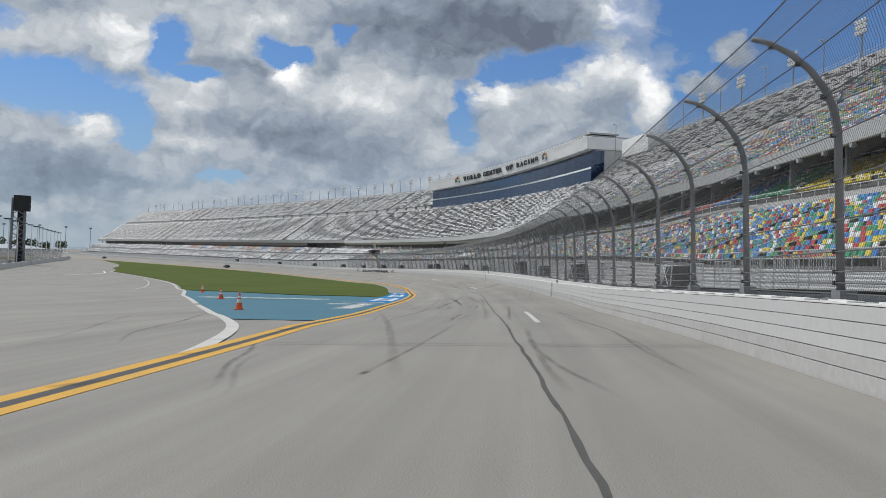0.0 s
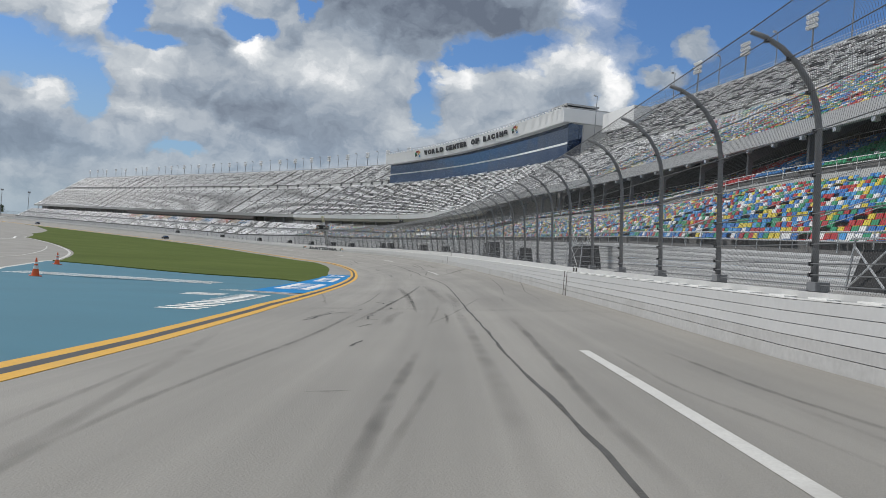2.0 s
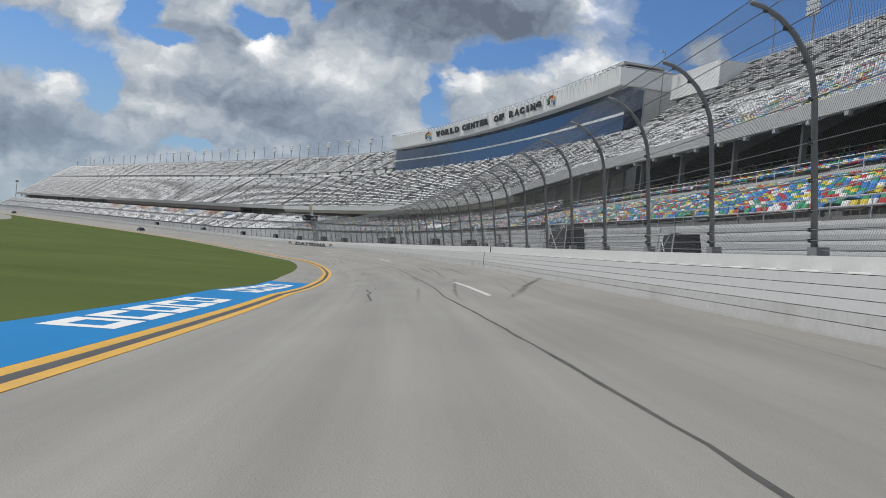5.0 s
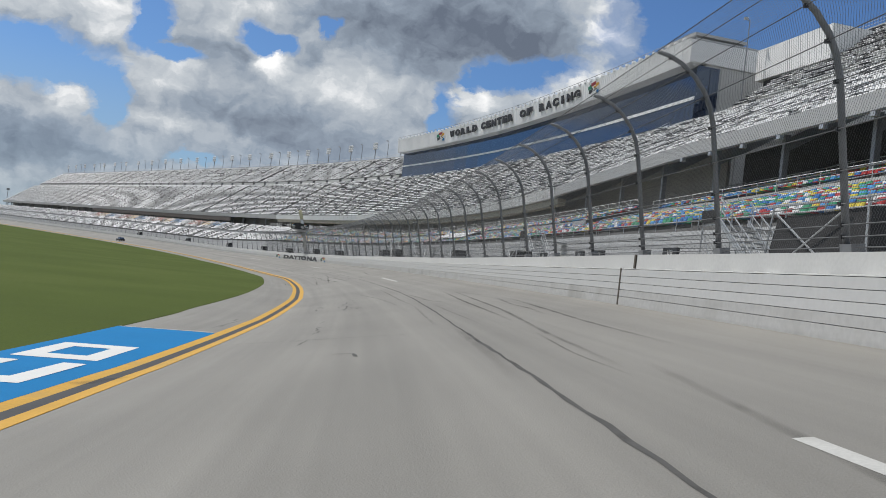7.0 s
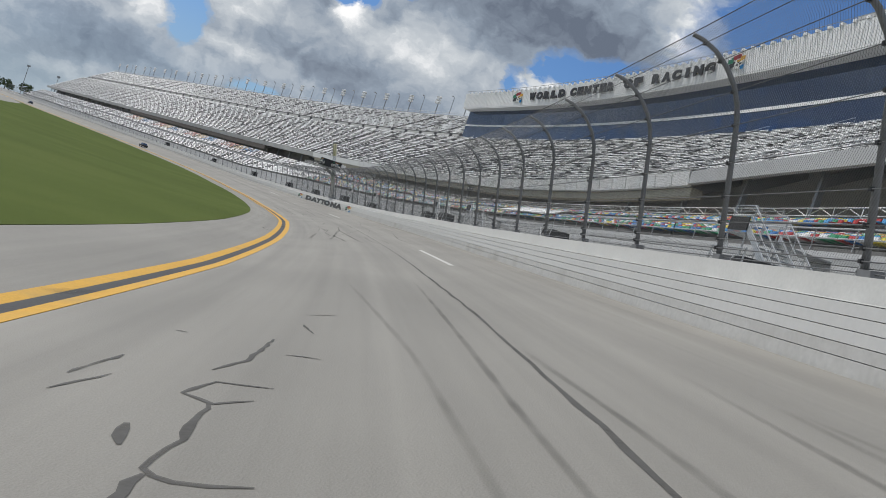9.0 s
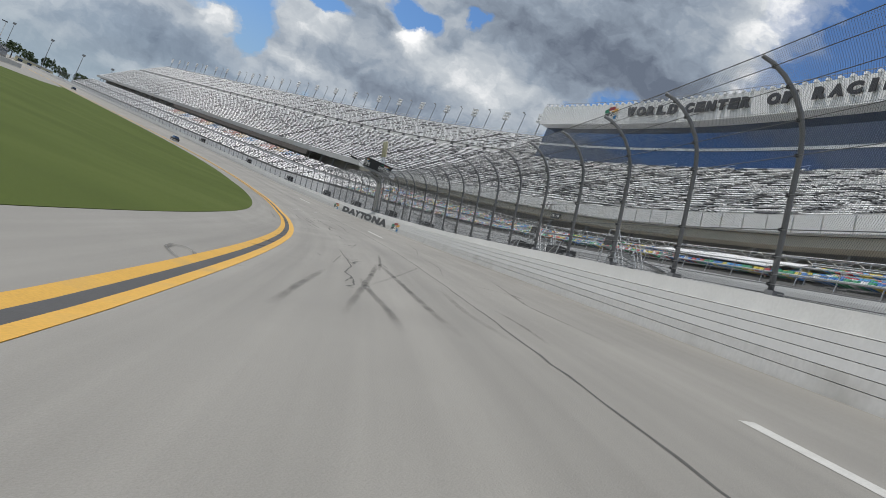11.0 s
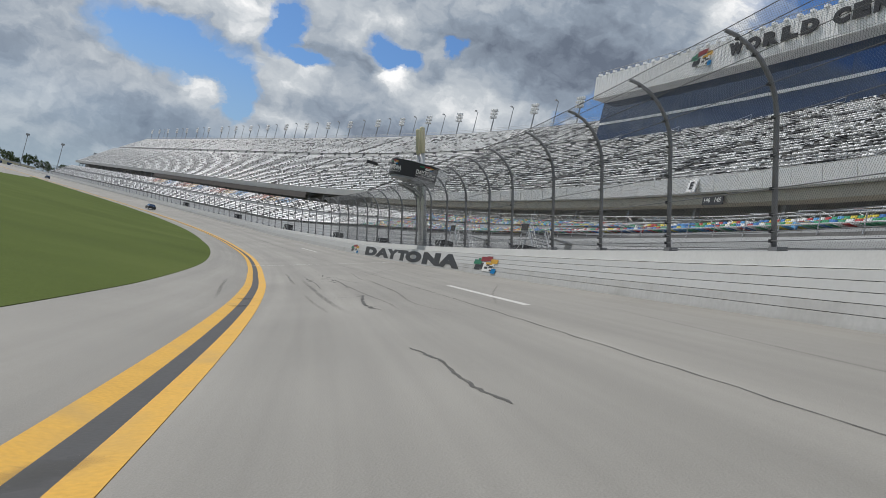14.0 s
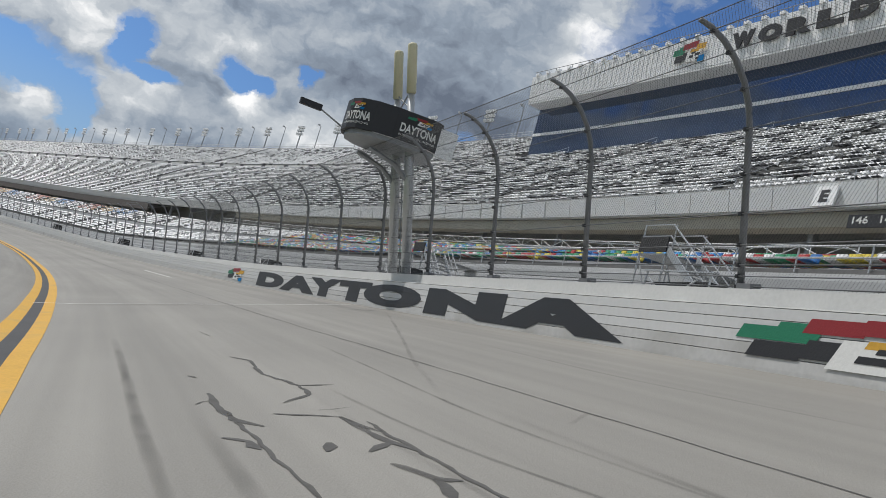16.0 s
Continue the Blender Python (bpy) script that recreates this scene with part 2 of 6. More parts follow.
# ---- materials ----
def material(name, color, rough=0.8, metal=0.0, spread=0.12, grain=30.0, patch=0.6, bump=0.15, tint=None, spec=0.5, coat=0.0):
    """A surface with fine grain and wider patches, in world metres."""
    m = bpy.data.materials.new(name)
    m.use_nodes = True
    nt = m.node_tree
    n, l = nt.nodes, nt.links
    b = n["Principled BSDF"]
    b.inputs["Roughness"].default_value, b.inputs["Metallic"].default_value = rough, metal
    b.inputs["Specular IOR Level"].default_value, b.inputs["Coat Weight"].default_value = spec, coat
    pos = n.new("ShaderNodeNewGeometry")
    fine, wide = n.new("ShaderNodeTexNoise"), n.new("ShaderNodeTexNoise")
    fine.inputs["Scale"].default_value, fine.inputs["Detail"].default_value = grain, 3
    wide.inputs["Scale"].default_value, wide.inputs["Detail"].default_value = patch, 5
    for t in (fine, wide):
        l.new(pos.outputs["Position"], t.inputs["Vector"])
    mix = n.new("ShaderNodeMath")
    mix.operation = "ADD"
    l.new(fine.outputs[0], mix.inputs[0])
    l.new(wide.outputs[0], mix.inputs[1])
    ramp = n.new("ShaderNodeMapRange")
    ramp.inputs[1].default_value, ramp.inputs[2].default_value = 0.6, 1.4
    ramp.inputs[3].default_value, ramp.inputs[4].default_value = 1 - spread, 1 + spread
    l.new(mix.outputs[0], ramp.inputs[0])
    mul = n.new("ShaderNodeMix")
    mul.data_type, mul.blend_type = "RGBA", "MULTIPLY"
    mul.inputs[0].default_value = 1.0
    mul.inputs[6].default_value = (*color, 1)
    l.new(ramp.outputs[0], mul.inputs[7])
    last = mul.outputs[2]
    if tint:
        over = n.new("ShaderNodeMix")
        over.data_type = "RGBA"
        over.inputs[7].default_value = (*tint, 1)
        cut = n.new("ShaderNodeMapRange")
        cut.inputs[1].default_value, cut.inputs[2].default_value = 0.52, 0.72
        cut.inputs[4].default_value = 0.7
        l.new(wide.outputs[0], cut.inputs[0])
        l.new(cut.outputs[0], over.inputs[0])
        l.new(last, over.inputs[6])
        last = over.outputs[2]
    l.new(last, b.inputs["Base Color"])
    if bump:
        bp = n.new("ShaderNodeBump")
        bp.inputs["Strength"].default_value, bp.inputs["Distance"].default_value = bump, 0.02
        l.new(fine.outputs[0], bp.inputs["Height"])
        l.new(bp.outputs[0], b.inputs["Normal"])
    return m


def worn(m, low=0.35, high=0.7, most=0.75):
    """Lets what lies under a thin layer show through where it is worn."""
    n, l = m.node_tree.nodes, m.node_tree.links
    pos, noise_, cut = n.new("ShaderNodeNewGeometry"), n.new("ShaderNodeTexNoise"), n.new("ShaderNodeMapRange")
    noise_.inputs["Scale"].default_value, noise_.inputs["Detail"].default_value = 1.1, 6
    l.new(pos.outputs["Position"], noise_.inputs["Vector"])
    cut.inputs[1].default_value, cut.inputs[2].default_value, cut.inputs[4].default_value = low, high, most
    l.new(noise_.outputs[0], cut.inputs[0])
    l.new(cut.outputs[0], n["Principled BSDF"].inputs["Alpha"])


def seat_material(name, colors, rough=0.35, clump=0.0, single=False):
    """Plastic seats: every seat takes one colour of the list by chance."""
    m = material(name, (1, 1, 1), rough, spread=0.1, grain=8, patch=0.3, bump=0, spec=0.5)
    n, l = m.node_tree.nodes, m.node_tree.links
    geo, ramp = n.new("ShaderNodeNewGeometry"), n.new("ShaderNodeValToRGB")
    ramp.color_ramp.interpolation = "CONSTANT"
    while len(ramp.color_ramp.elements) < len(colors):
        ramp.color_ramp.elements.new(0.5)
    total, run = sum(w for w, _ in colors), 0.0
    for e, (w, c) in zip(ramp.color_ramp.elements, colors):
        e.position, e.color = run, (*c, 1)
        run += w / total
    if single:
        l.new(n.new("ShaderNodeObjectInfo").outputs["Random"], ramp.inputs[0])
    else:
        l.new(geo.outputs["Random Per Island"], ramp.inputs[0])
    mul = next(x for x in n if x.type == "MIX")
    last = ramp.outputs[0]
    if clump:
        # near-black runs along the rows: shadow on folded seats, put into their colour
        t, cut, dark = n.new("ShaderNodeTexNoise"), n.new("ShaderNodeMapRange"), n.new("ShaderNodeMix")
        t.inputs["Scale"].default_value, t.inputs["Detail"].default_value = 1.0, 2
        flatten = n.new("ShaderNodeVectorMath")
        flatten.operation, flatten.inputs[1].default_value = "MULTIPLY", (0.3, 0.3, 1.9)
        l.new(geo.outputs["Position"], flatten.inputs[0])
        l.new(flatten.outputs[0], t.inputs["Vector"])
        cut.inputs[1].default_value, cut.inputs[2].default_value = clump - 0.03, clump
        l.new(t.outputs[0], cut.inputs[0])
        dark.data_type = "RGBA"
        dark.inputs[7].default_value = (0.05, 0.05, 0.055, 1)
        l.new(cut.outputs[0], dark.inputs[0])
        l.new(last, dark.inputs[6])
        last = dark.outputs[2]
    l.new(last, mul.inputs[6])
    return m


def lane_wear(m):
    """Long faint streaks of rubber and wear that follow the lanes."""
    n, l = m.node_tree.nodes, m.node_tree.links
    uv, mul = n.new("ShaderNodeUVMap"), next(x for x in n if x.type == "MIX")
    uv.uv_map = "plan"
    last = mul.inputs[7].links[0].from_socket
    for (su, sv), (lo, hi) in (((0.012, 0.9), (0.86, 1.10)), ((0.06, 3.2), (0.93, 1.06)), ((0.14, 0.35), (0.93, 1.07))):
        scale, t, cut, times = n.new("ShaderNodeVectorMath"), n.new("ShaderNodeTexNoise"), n.new("ShaderNodeMapRange"), n.new("ShaderNodeMath")
        scale.operation, scale.inputs[1].default_value = "MULTIPLY", (su, sv, 1)
        l.new(uv.outputs[0], scale.inputs[0])
        l.new(scale.outputs[0], t.inputs["Vector"])
        t.inputs["Scale"].default_value, t.inputs["Detail"].default_value = 1.0, 5
        cut.inputs[1].default_value, cut.inputs[2].default_value, cut.inputs[3].default_value, cut.inputs[4].default_value = 0.3, 0.7, lo, hi
        l.new(t.outputs[0], cut.inputs[0])
        times.operation = "MULTIPLY"
        l.new(last, times.inputs[0])
        l.new(cut.outputs[0], times.inputs[1])
        last = times.outputs[0]
    l.new(last, mul.inputs[7])


ROAD = material("worn_asphalt", (0.256, 0.244, 0.222), 0.68, spread=0.12, grain=55, patch=0.12, bump=0.4)
lane_wear(ROAD)
SEAL = material("crack_sealer", (0.085, 0.082, 0.078), 0.75, spread=0.25, grain=25, patch=2)
SKID = material("skid_rubber", (0.10, 0.097, 0.092), 0.85, spread=0.15, grain=60, patch=1.5)


def soft_mark(m, most):
    """Rubber that thins out towards the sides and ends of the mark."""
    worn(m, 0.15, 0.7, most)
    n, l = m.node_tree.nodes, m.node_tree.links
    uv, sep_ = n.new("ShaderNodeUVMap"), n.new("ShaderNodeSeparateXYZ")
    uv.uv_map = "plan"
    l.new(uv.outputs[0], sep_.inputs[0])
    alpha = n["Principled BSDF"].inputs["Alpha"]
    last = alpha.links[0].from_socket
    for k, steep in ((0, 4.0), (1, 4.5)):
        inv, mul, fall, times = (n.new("ShaderNodeMath") for _ in range(4))
        inv.operation, mul.operation, fall.operation, times.operation = "SUBTRACT", "MULTIPLY", "MULTIPLY", "MULTIPLY"
        inv.inputs[0].default_value = 1.0
        l.new(sep_.outputs[k], inv.inputs[1])
        l.new(inv.outputs[0], mul.inputs[0])
        l.new(sep_.outputs[k], mul.inputs[1])
        fall.inputs[1].default_value, fall.use_clamp = steep, True
        l.new(mul.outputs[0], fall.inputs[0])
        l.new(last, times.inputs[0])
        l.new(fall.outputs[0], times.inputs[1])
        last = times.outputs[0]
    l.new(last, alpha)


SKID_STRONG = material("strong_skid_rubber", (0.085, 0.082, 0.077), 0.85, spread=0.15, grain=60, patch=1.5)
SKID_FAINT = material("faint_skid_rubber", (0.13, 0.126, 0.118), 0.85, spread=0.15, grain=60, patch=1.5)
SKID_FLAT = material("thin_skid_rubber", (0.15, 0.146, 0.138), 0.85, spread=0.15, grain=60, patch=1.5)
worn(SKID_FLAT, 0.2, 0.7, 0.8)
worn(SEAL, 0.1, 0.5, 0.92)
soft_mark(SKID, 0.42)
soft_mark(SKID_STRONG, 0.58)
soft_mark(SKID_FAINT, 0.26)
GRASS = material("mown_grass", (0.082, 0.11, 0.026), 0.95, spread=0.22, grain=14, patch=0.09, bump=0.8, tint=(0.1, 0.122, 0.034), spec=0.1)
YELLOW = material("yellow_line_paint", (0.62, 0.345, 0.04), 0.7, spread=0.16, grain=20, patch=0.7, tint=(0.42, 0.27, 0.08))
BLACKLINE = material("black_line_paint", (0.05, 0.05, 0.052), 0.7, spread=0.2, grain=20, patch=0.8)
WHITEPAINT = material("white_line_paint", (0.75, 0.75, 0.73), 0.7, spread=0.08, grain=20, patch=0.9)
LINEPAINT = material("worn_lane_paint", (0.55, 0.545, 0.52), 0.75, spread=0.14, grain=30, patch=1.4, tint=(0.38, 0.37, 0.35))
TEAL = material("teal_ground_paint", (0.046, 0.155, 0.215), 0.8, spread=0.1, grain=30, patch=0.25)
BLUE = material("blue_ground_paint", (0.006, 0.19, 0.46), 0.8, spread=0.1, grain=30, patch=0.5, spec=0.2)
WALLPAINT = material("white_wall_paint", (0.6, 0.6, 0.595), 0.55, spread=0.07, grain=9, patch=0.4, bump=0.05, tint=(0.55, 0.55, 0.54))
WALLSCUFF = material("scuffed_wall_paint", (0.52, 0.515, 0.505), 0.5, spread=0.14, grain=9, patch=0.5, bump=0.05, tint=(0.34, 0.33, 0.31))
CONCRETE = material("concrete", (0.42, 0.42, 0.41), 0.85, spread=0.1, grain=18, patch=0.4)
PALECON = material("pale_concrete", (0.55, 0.55, 0.54), 0.85, spread=0.08, grain=14, patch=0.3)
STEEL = material("galvanised_steel", (0.30, 0.31, 0.32), 0.5, metal=0.5, spread=0.12, grain=9, patch=1.5, bump=0.05)
POST = material("grey_post_paint", (0.21, 0.215, 0.225), 0.5, metal=0.2, spread=0.15, grain=9, patch=1.2, bump=0.05)
WIRE = material("fence_wire", (0.14, 0.145, 0.15), 0.5, metal=0.4, spread=0.1)
# dark covers, doors and screens; on the concourse it is painted shade
DARK = material("dark_finish_and_deck_shade", (0.03, 0.03, 0.032), 0.9, spread=0.2, grain=4, patch=0.3)
WHITESTEEL = material("white_cladding", (0.86, 0.86, 0.86), 0.5, spread=0.05, grain=6, patch=0.25, bump=0.05)
GREYPANEL = material("grey_panel", (0.46, 0.465, 0.47), 0.6, spread=0.06, grain=5, patch=0.3)
ALU = material("aluminium", (0.55, 0.56, 0.57), 0.4, metal=0.6, spread=0.08, grain=6, patch=0.8)
BLACK = material("black_paint", (0.025, 0.025, 0.028), 0.5, spread=0.15)
GLASS = material("dark_window_glass", (0.012, 0.024, 0.065), 0.04, spread=0.1, grain=0.6, patch=0.15, bump=0, spec=0.7)
GLASS.node_tree.nodes["Principled BSDF"].inputs["IOR"].default_value = 1.8
GLASS.node_tree.nodes["Principled BSDF"].inputs["Specular Tint"].default_value = (0.6, 0.77, 1.0, 1)
TAN = material("tan_steel_beam", (0.44, 0.41, 0.34), 0.7, spread=0.15, grain=6, patch=0.5)
# darkened concrete: the shade of risers and seats is part of its colour
TERRACE = material("terrace_concrete_row_shade", (0.16, 0.158, 0.155), 0.9, spread=0.25, grain=5, patch=0.4)
CREAM = material("cream_paint", (0.62, 0.58, 0.40), 0.6)
ORANGE = material("orange_plastic", (0.75, 0.13, 0.035), 0.5, spread=0.06)
FOLIAGE = material("tree_leaves", (0.06, 0.09, 0.035), 0.8, spread=0.3, grain=1.5, patch=0.3)
BARK = material("bark", (0.10, 0.085, 0.07), 0.9)
RED, GREEN = material("red_paint", (0.27, 0.02, 0.025), 0.5), material("green_paint", (0.015, 0.19, 0.10), 0.5)
MIXED = [(3, (0.03, 0.16, 0.45)), (2.5, (0.42, 0.03, 0.03)), (2.5, (0.03, 0.27, 0.13)), (2, (0.62, 0.5, 0.05)), (2, (0.72, 0.72, 0.72)), (1.5, (0.07, 0.30, 0.60))]
SEAT_SINGLE = seat_material("single_colour_seat", MIXED, single=True)
SEATS_MIXED = seat_material("mixed_colour_seats", MIXED)
# sun glare on multicoloured seats, painted as white base colours
SEATS_GLARE = seat_material("glare_white_seats", [(9, (0.92, 0.92, 0.92)), (3, (0.8, 0.81, 0.82)), (1.0, (0.05, 0.05, 0.055))], rough=0.28, clump=0.575)
GLASSPALE = material("pale_window_glass", (0.06, 0.085, 0.13), 0.08, spread=0.1, grain=0.6, patch=0.15, bump=0, spec=0.7)
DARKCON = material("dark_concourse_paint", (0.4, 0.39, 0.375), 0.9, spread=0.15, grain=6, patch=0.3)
# the same painted glare for the distant sections
SEATS_FAR = seat_material("far_glare_white_seats", [(9, (0.92, 0.92, 0.92)), (4, (0.75, 0.755, 0.76)), (1.6, (0.12, 0.12, 0.125))], rough=0.28, clump=0.7)
BLOCK_SEATS = [seat_material("block_seats_" + n, [(8, c), (1, (0.8, 0.8, 0.8)), (1, tuple(0.6 * q for q in c))]) for n, c in (("yellow", (0.62, 0.5, 0.05)), ("green", (0.04, 0.3, 0.14)), ("blue", (0.04, 0.2, 0.5)), ("red", (0.5, 0.035, 0.035)))]
PASTEL_SEATS = [seat_material("faded_seats_" + n, [(6, c), (4, (0.8, 0.8, 0.8))]) for n, c in (("blue", (0.2, 0.36, 0.58)), ("white", (0.88, 0.88, 0.88)), ("red", (0.5, 0.22, 0.17)), ("amber", (0.62, 0.46, 0.26)))]
BROWNPANEL = material("brown_grey_panel", (0.1, 0.088, 0.08), 0.8, spread=0.1, grain=4, patch=0.3)
# coloured seats mixed with pale ones whose white is painted sun glare
SEATS_HALF = seat_material("half_glare_mixed_seats", [(6, (0.62, 0.62, 0.62)), (1.5, (0.05, 0.2, 0.5)), (1.2, (0.45, 0.06, 0.05)), (1.2, (0.05, 0.3, 0.16)), (1, (0.62, 0.5, 0.08)), (1, (0.12, 0.34, 0.6))])

# ---- ground, track and paint ----
def plan_uv(ob, pairs):
    """Keeps each corner's place along and across the track for the asphalt's wear."""
    layer_ = ob.data.uv_layers.new(name="plan")
    for loop in ob.data.loops:
        layer_.data[loop.index].uv = pairs[loop.vertex_index]


def strip(name, s_list, edges, mat, lift, label, category="road marking", columns=1, kind="structure", parent=None):
    """A thin sheet on the ground between two edges, each a number or a function of s."""
    sh, m = Shape(), columns + 1
    lifts = lift if isinstance(lift, tuple) else (lift, lift)
    for s in s_list:
        a, b = (float(e(s)) if callable(e) else e for e in edges)
        for k in range(m):
            sh.v.append(tuple(at(s, a + (b - a) * k / columns, lift=lifts[0] + (lifts[1] - lifts[0]) * k / columns)))
    for i in range(len(s_list) - 1):
        for k in range(columns):
            a = i * m + k
            sh.f.append((a, a + 1, a + m + 1, a + m))
    top = len(sh.v)
    if lifts[1] > 0:                                  # the sheet's edges reach into the ground
        for i in range(len(s_list)):
            for k in (0, columns):
                x, y, z = sh.v[i * m + k]
                sh.v.append((x, y, z - max(lifts) - 0.02))
        for i in range(len(s_list) - 1):
            for j, k in enumerate((0, columns)):
                a, b = i * m + k, top + 2 * i + j
                sh.f.append((a, a + m, b + 2, b))
    ob = part(name, sh, mat, parent)
    if mat == ROAD:
        plan_uv(ob, [(s, a + (b - a) * k / columns) for s in s_list for a, b in [[float(e(s)) if callable(e) else e for e in edges]] for k in range(m)])
    return ob if parent is not None else tagged(ob, label, category, kind=kind)


def ribbon(points, width, lift, shape=None):
    """A painted or rubbed band along points (s, d); width: a number or one for each point."""
    sh = shape or Shape()
    n0 = len(sh.v)
    pts = [at(s, d) for s, d in points]
    w = width if isinstance(width, (list, tuple)) else [width] * len(pts)
    for i, p in enumerate(pts):
        t = (pts[min(i + 1, len(pts) - 1)] - pts[max(i - 1, 0)])
        side = Vector((t.y, -t.x, 0)).normalized() * w[i] / 2
        s, d = points[i]
        for q in (p - side, p + side):
            sh.v.append((q.x, q.y, 0))
    # heights from the ground under each edge
    for i, (s, d) in enumerate(points):
        h = math.radians(-turn_at(s))
        for j in (0, 1):
            x, y, _ = sh.v[n0 + 2 * i + j]
            off = (x - pts[i].x) * math.cos(h) - (y - pts[i].y) * math.sin(h)
            along = (x - pts[i].x) * math.sin(h) + (y - pts[i].y) * math.cos(h)
            sh.v[n0 + 2 * i + j] = (x, y, float(ground_z(s + along, d + off)) + lift)
    for i in range(len(points) - 1):
        a = n0 + 2 * i
        sh.f.append((a, a + 1, a + 3, a + 2))
    return sh


def grid(a, b):
    """Shared stations along the track, so that ground, asphalt and paint have the same facets."""
    inner = [q for q in STATIONS if a + 0.05 < q < b - 0.05]
    return [a] + inner + [b]


_near = set(steps(-60, 340, 2)) | {float(q) for q in WALL_S + LOW_S + LINE_S if -60 < q < 340}
STATIONS = sorted(set(steps(-400, -60, 20)) | _near | set(steps(340, 1090, 10)))
near_d = [-60, -54, -48, -43, -38, -34, -30, -27, -24, -21.5, -19, -17, -15.5, -14, -13, -12]
_dd = [-3500, -1500, -700, -400, -260, -180, -130, -100, -80, -70] + near_d + [line_d, -8, -4, 0, 60, 200, 800, 3000]
_ss = [-3500, -1500] + STATIONS + [1800, 4200]
ground = Shape()
for s in _ss:
    sc = min(max(s, -400), 1090)
    h = math.radians(-turn_at(sc))
    for d in _dd:
        dd = float(d(sc)) if callable(d) else d
        p = at(sc, dd, lift=-0.004 if dd < line_d(sc) - 0.01 else (-0.03 if dd <= 0 else -0.6))
        p += Vector((math.sin(h), math.cos(h), 0)) * (s - sc)
        ground.v.append(tuple(p))
_m = len(_dd)
for i in range(len(_ss) - 1):
    for k in range(_m - 1):
        a = i * _m + k
        ground.f.append((a, a + 1, a + _m + 1, a + _m))
tagged(part("ground", ground, ROAD), "weathered pale grey asphalt apron and infield ground", "ground", kind="structure")
plan_uv(bpy.data.objects["ground"], [(s, float(d(s)) if callable(d) else d) for s in _ss for d in _dd])
tagged(strip("road", grid(-200, 1000), [line_d, 0.3], ROAD, 0.0, "", columns=6),
       "banked pale grey asphalt race track", "road", kind="structure")
FINE = grid(-60, 900)
for k, (a, b, m, text) in enumerate(((-0.41, -0.13, YELLOW, "worn yellow boundary line beside the black stripe"), (-0.13, 0.13, BLACKLINE, "black stripe between two yellow lines"),
                                     (0.13, 0.41, YELLOW, "worn yellow boundary line beside the black stripe"))):
    strip("black_line" if k == 1 else "yellow_line", FINE, [lambda s, a=a: line_d(s) + a, lambda s, b=b: line_d(s) + b], m, 0.009, text)

PIT = [(11.0, -9.4), (13.9, -9.85), (15.8, -10.2), (18.5, -10.75), (21, -11.3), (24, -12.2), (28, -13.7), (33, -15.6), (36, -16.9), (50, -22.2), (74, -30.8), (88, -34.6), (127, -45), (160, -52), (200, -61), (290, -77), (360, -73), (421, -60), (500, -40), (600, -18), (650, -14)]


def pit_d(s):
    return float(np.interp(s, [p[0] for p in PIT], [p[1] for p in PIT]))


def grass_d(s):
    return float(np.interp(s, [78, 93, 125, 135, 155, 175, 200, 250, 280, 300, 400, 760], [-13.7, -13.4, -13.7, -13.75, -13.0, -12.5, -12.4, -13.0, -13.5, -13.8, -14.5, -13]))


def lawn_d(s):
    return float(np.interp(s, [79, 80, 82.5, 89, 100, 130, 200, 400], [-13.8, -14.2, -15.6, -26.0, -39.0, -48, -76, -100]))


strip("lawn", steps(79, 97, 1.5)[:-1] + grid(97, 640), [lambda s: max(lawn_d(s), pit_d(s) + 0.6), grass_d], GRASS, (0.08, 0.009), "mown green grass of the infield", "lawn", 14)
strip("teal_paint", grid(28.4, 97), [lambda s: pit_d(s) + 0.2, lambda s: line_d(s) - 0.405 if s < 59.5 else (-13.8 if s < 79 else lawn_d(s))], TEAL, (0.02, 0.007), "teal painted infield beside the pit exit", "ground paint", 8)
strip("blue_paint", grid(60.5, 122.8), [lambda s: -13.8 if s < 79 else grass_d(s) - 0.05, lambda s: line_d(s) - 0.405], BLUE, 0.012, "bright blue painted strip beside the yellow line", "ground paint", 2)
_pit = [(u, sum(pit_d(u + k) for k in (-1.6, -0.8, 0, 0.8, 1.6)) / 5) for u in steps(12.2, 60, 0.8)[:-1] + steps(60, 300, 4)]
part("pit_line", ribbon(_pit, [0.36 for _ in _pit], 0.005), LINEPAINT)
tagged(bpy.data.objects["pit_line"], "broad white curved line at the pit exit", "road marking", kind="structure")

tagged(part("paint_stripe", ribbon([(122.7, grass_d(122.7)), (122.85, -12.3), (123.0, float(line_d(123)) - 0.5)], 0.13, 0.017), LINEPAINT), "thin white edge of the blue painted strip", "road marking", kind="structure")

# white lane dashes
for s0, s1, d in ((25.6, 36.4, -3.05), (92.1, 103.8, -3.72), (158.6, 169.2, -2.8), (221.1, 231.6, -3.25), (287, 298, -3.2)):
    tagged(part("lane_dash", ribbon([(s0 + (s1 - s0) * i / 10, d) for i in range(11)], 0.17, 0.004), LINEPAINT), "worn white lane dash on grey asphalt", "road marking", kind="structure", group="lane dashes")
tagged(part("timing_cable", ribbon([(258.6 + 0.22 * i, -10.4 + i * 1.0) for i in range(11)], 0.07, 0.02), WHITEPAINT), "thin white timing strip across the track", "road marking", kind="structure")
for s0, s1 in ((59.2, 60.6), (60.1, 61.5)):
    tagged(part("paint_stripe", ribbon([(s0, -11.75), (s0 + 0.4, -13.2), (s0 + 0.9, -14.9)], 0.2, 0.018), WHITEPAINT), "white stripe across the painted infield", "road marking", kind="structure")

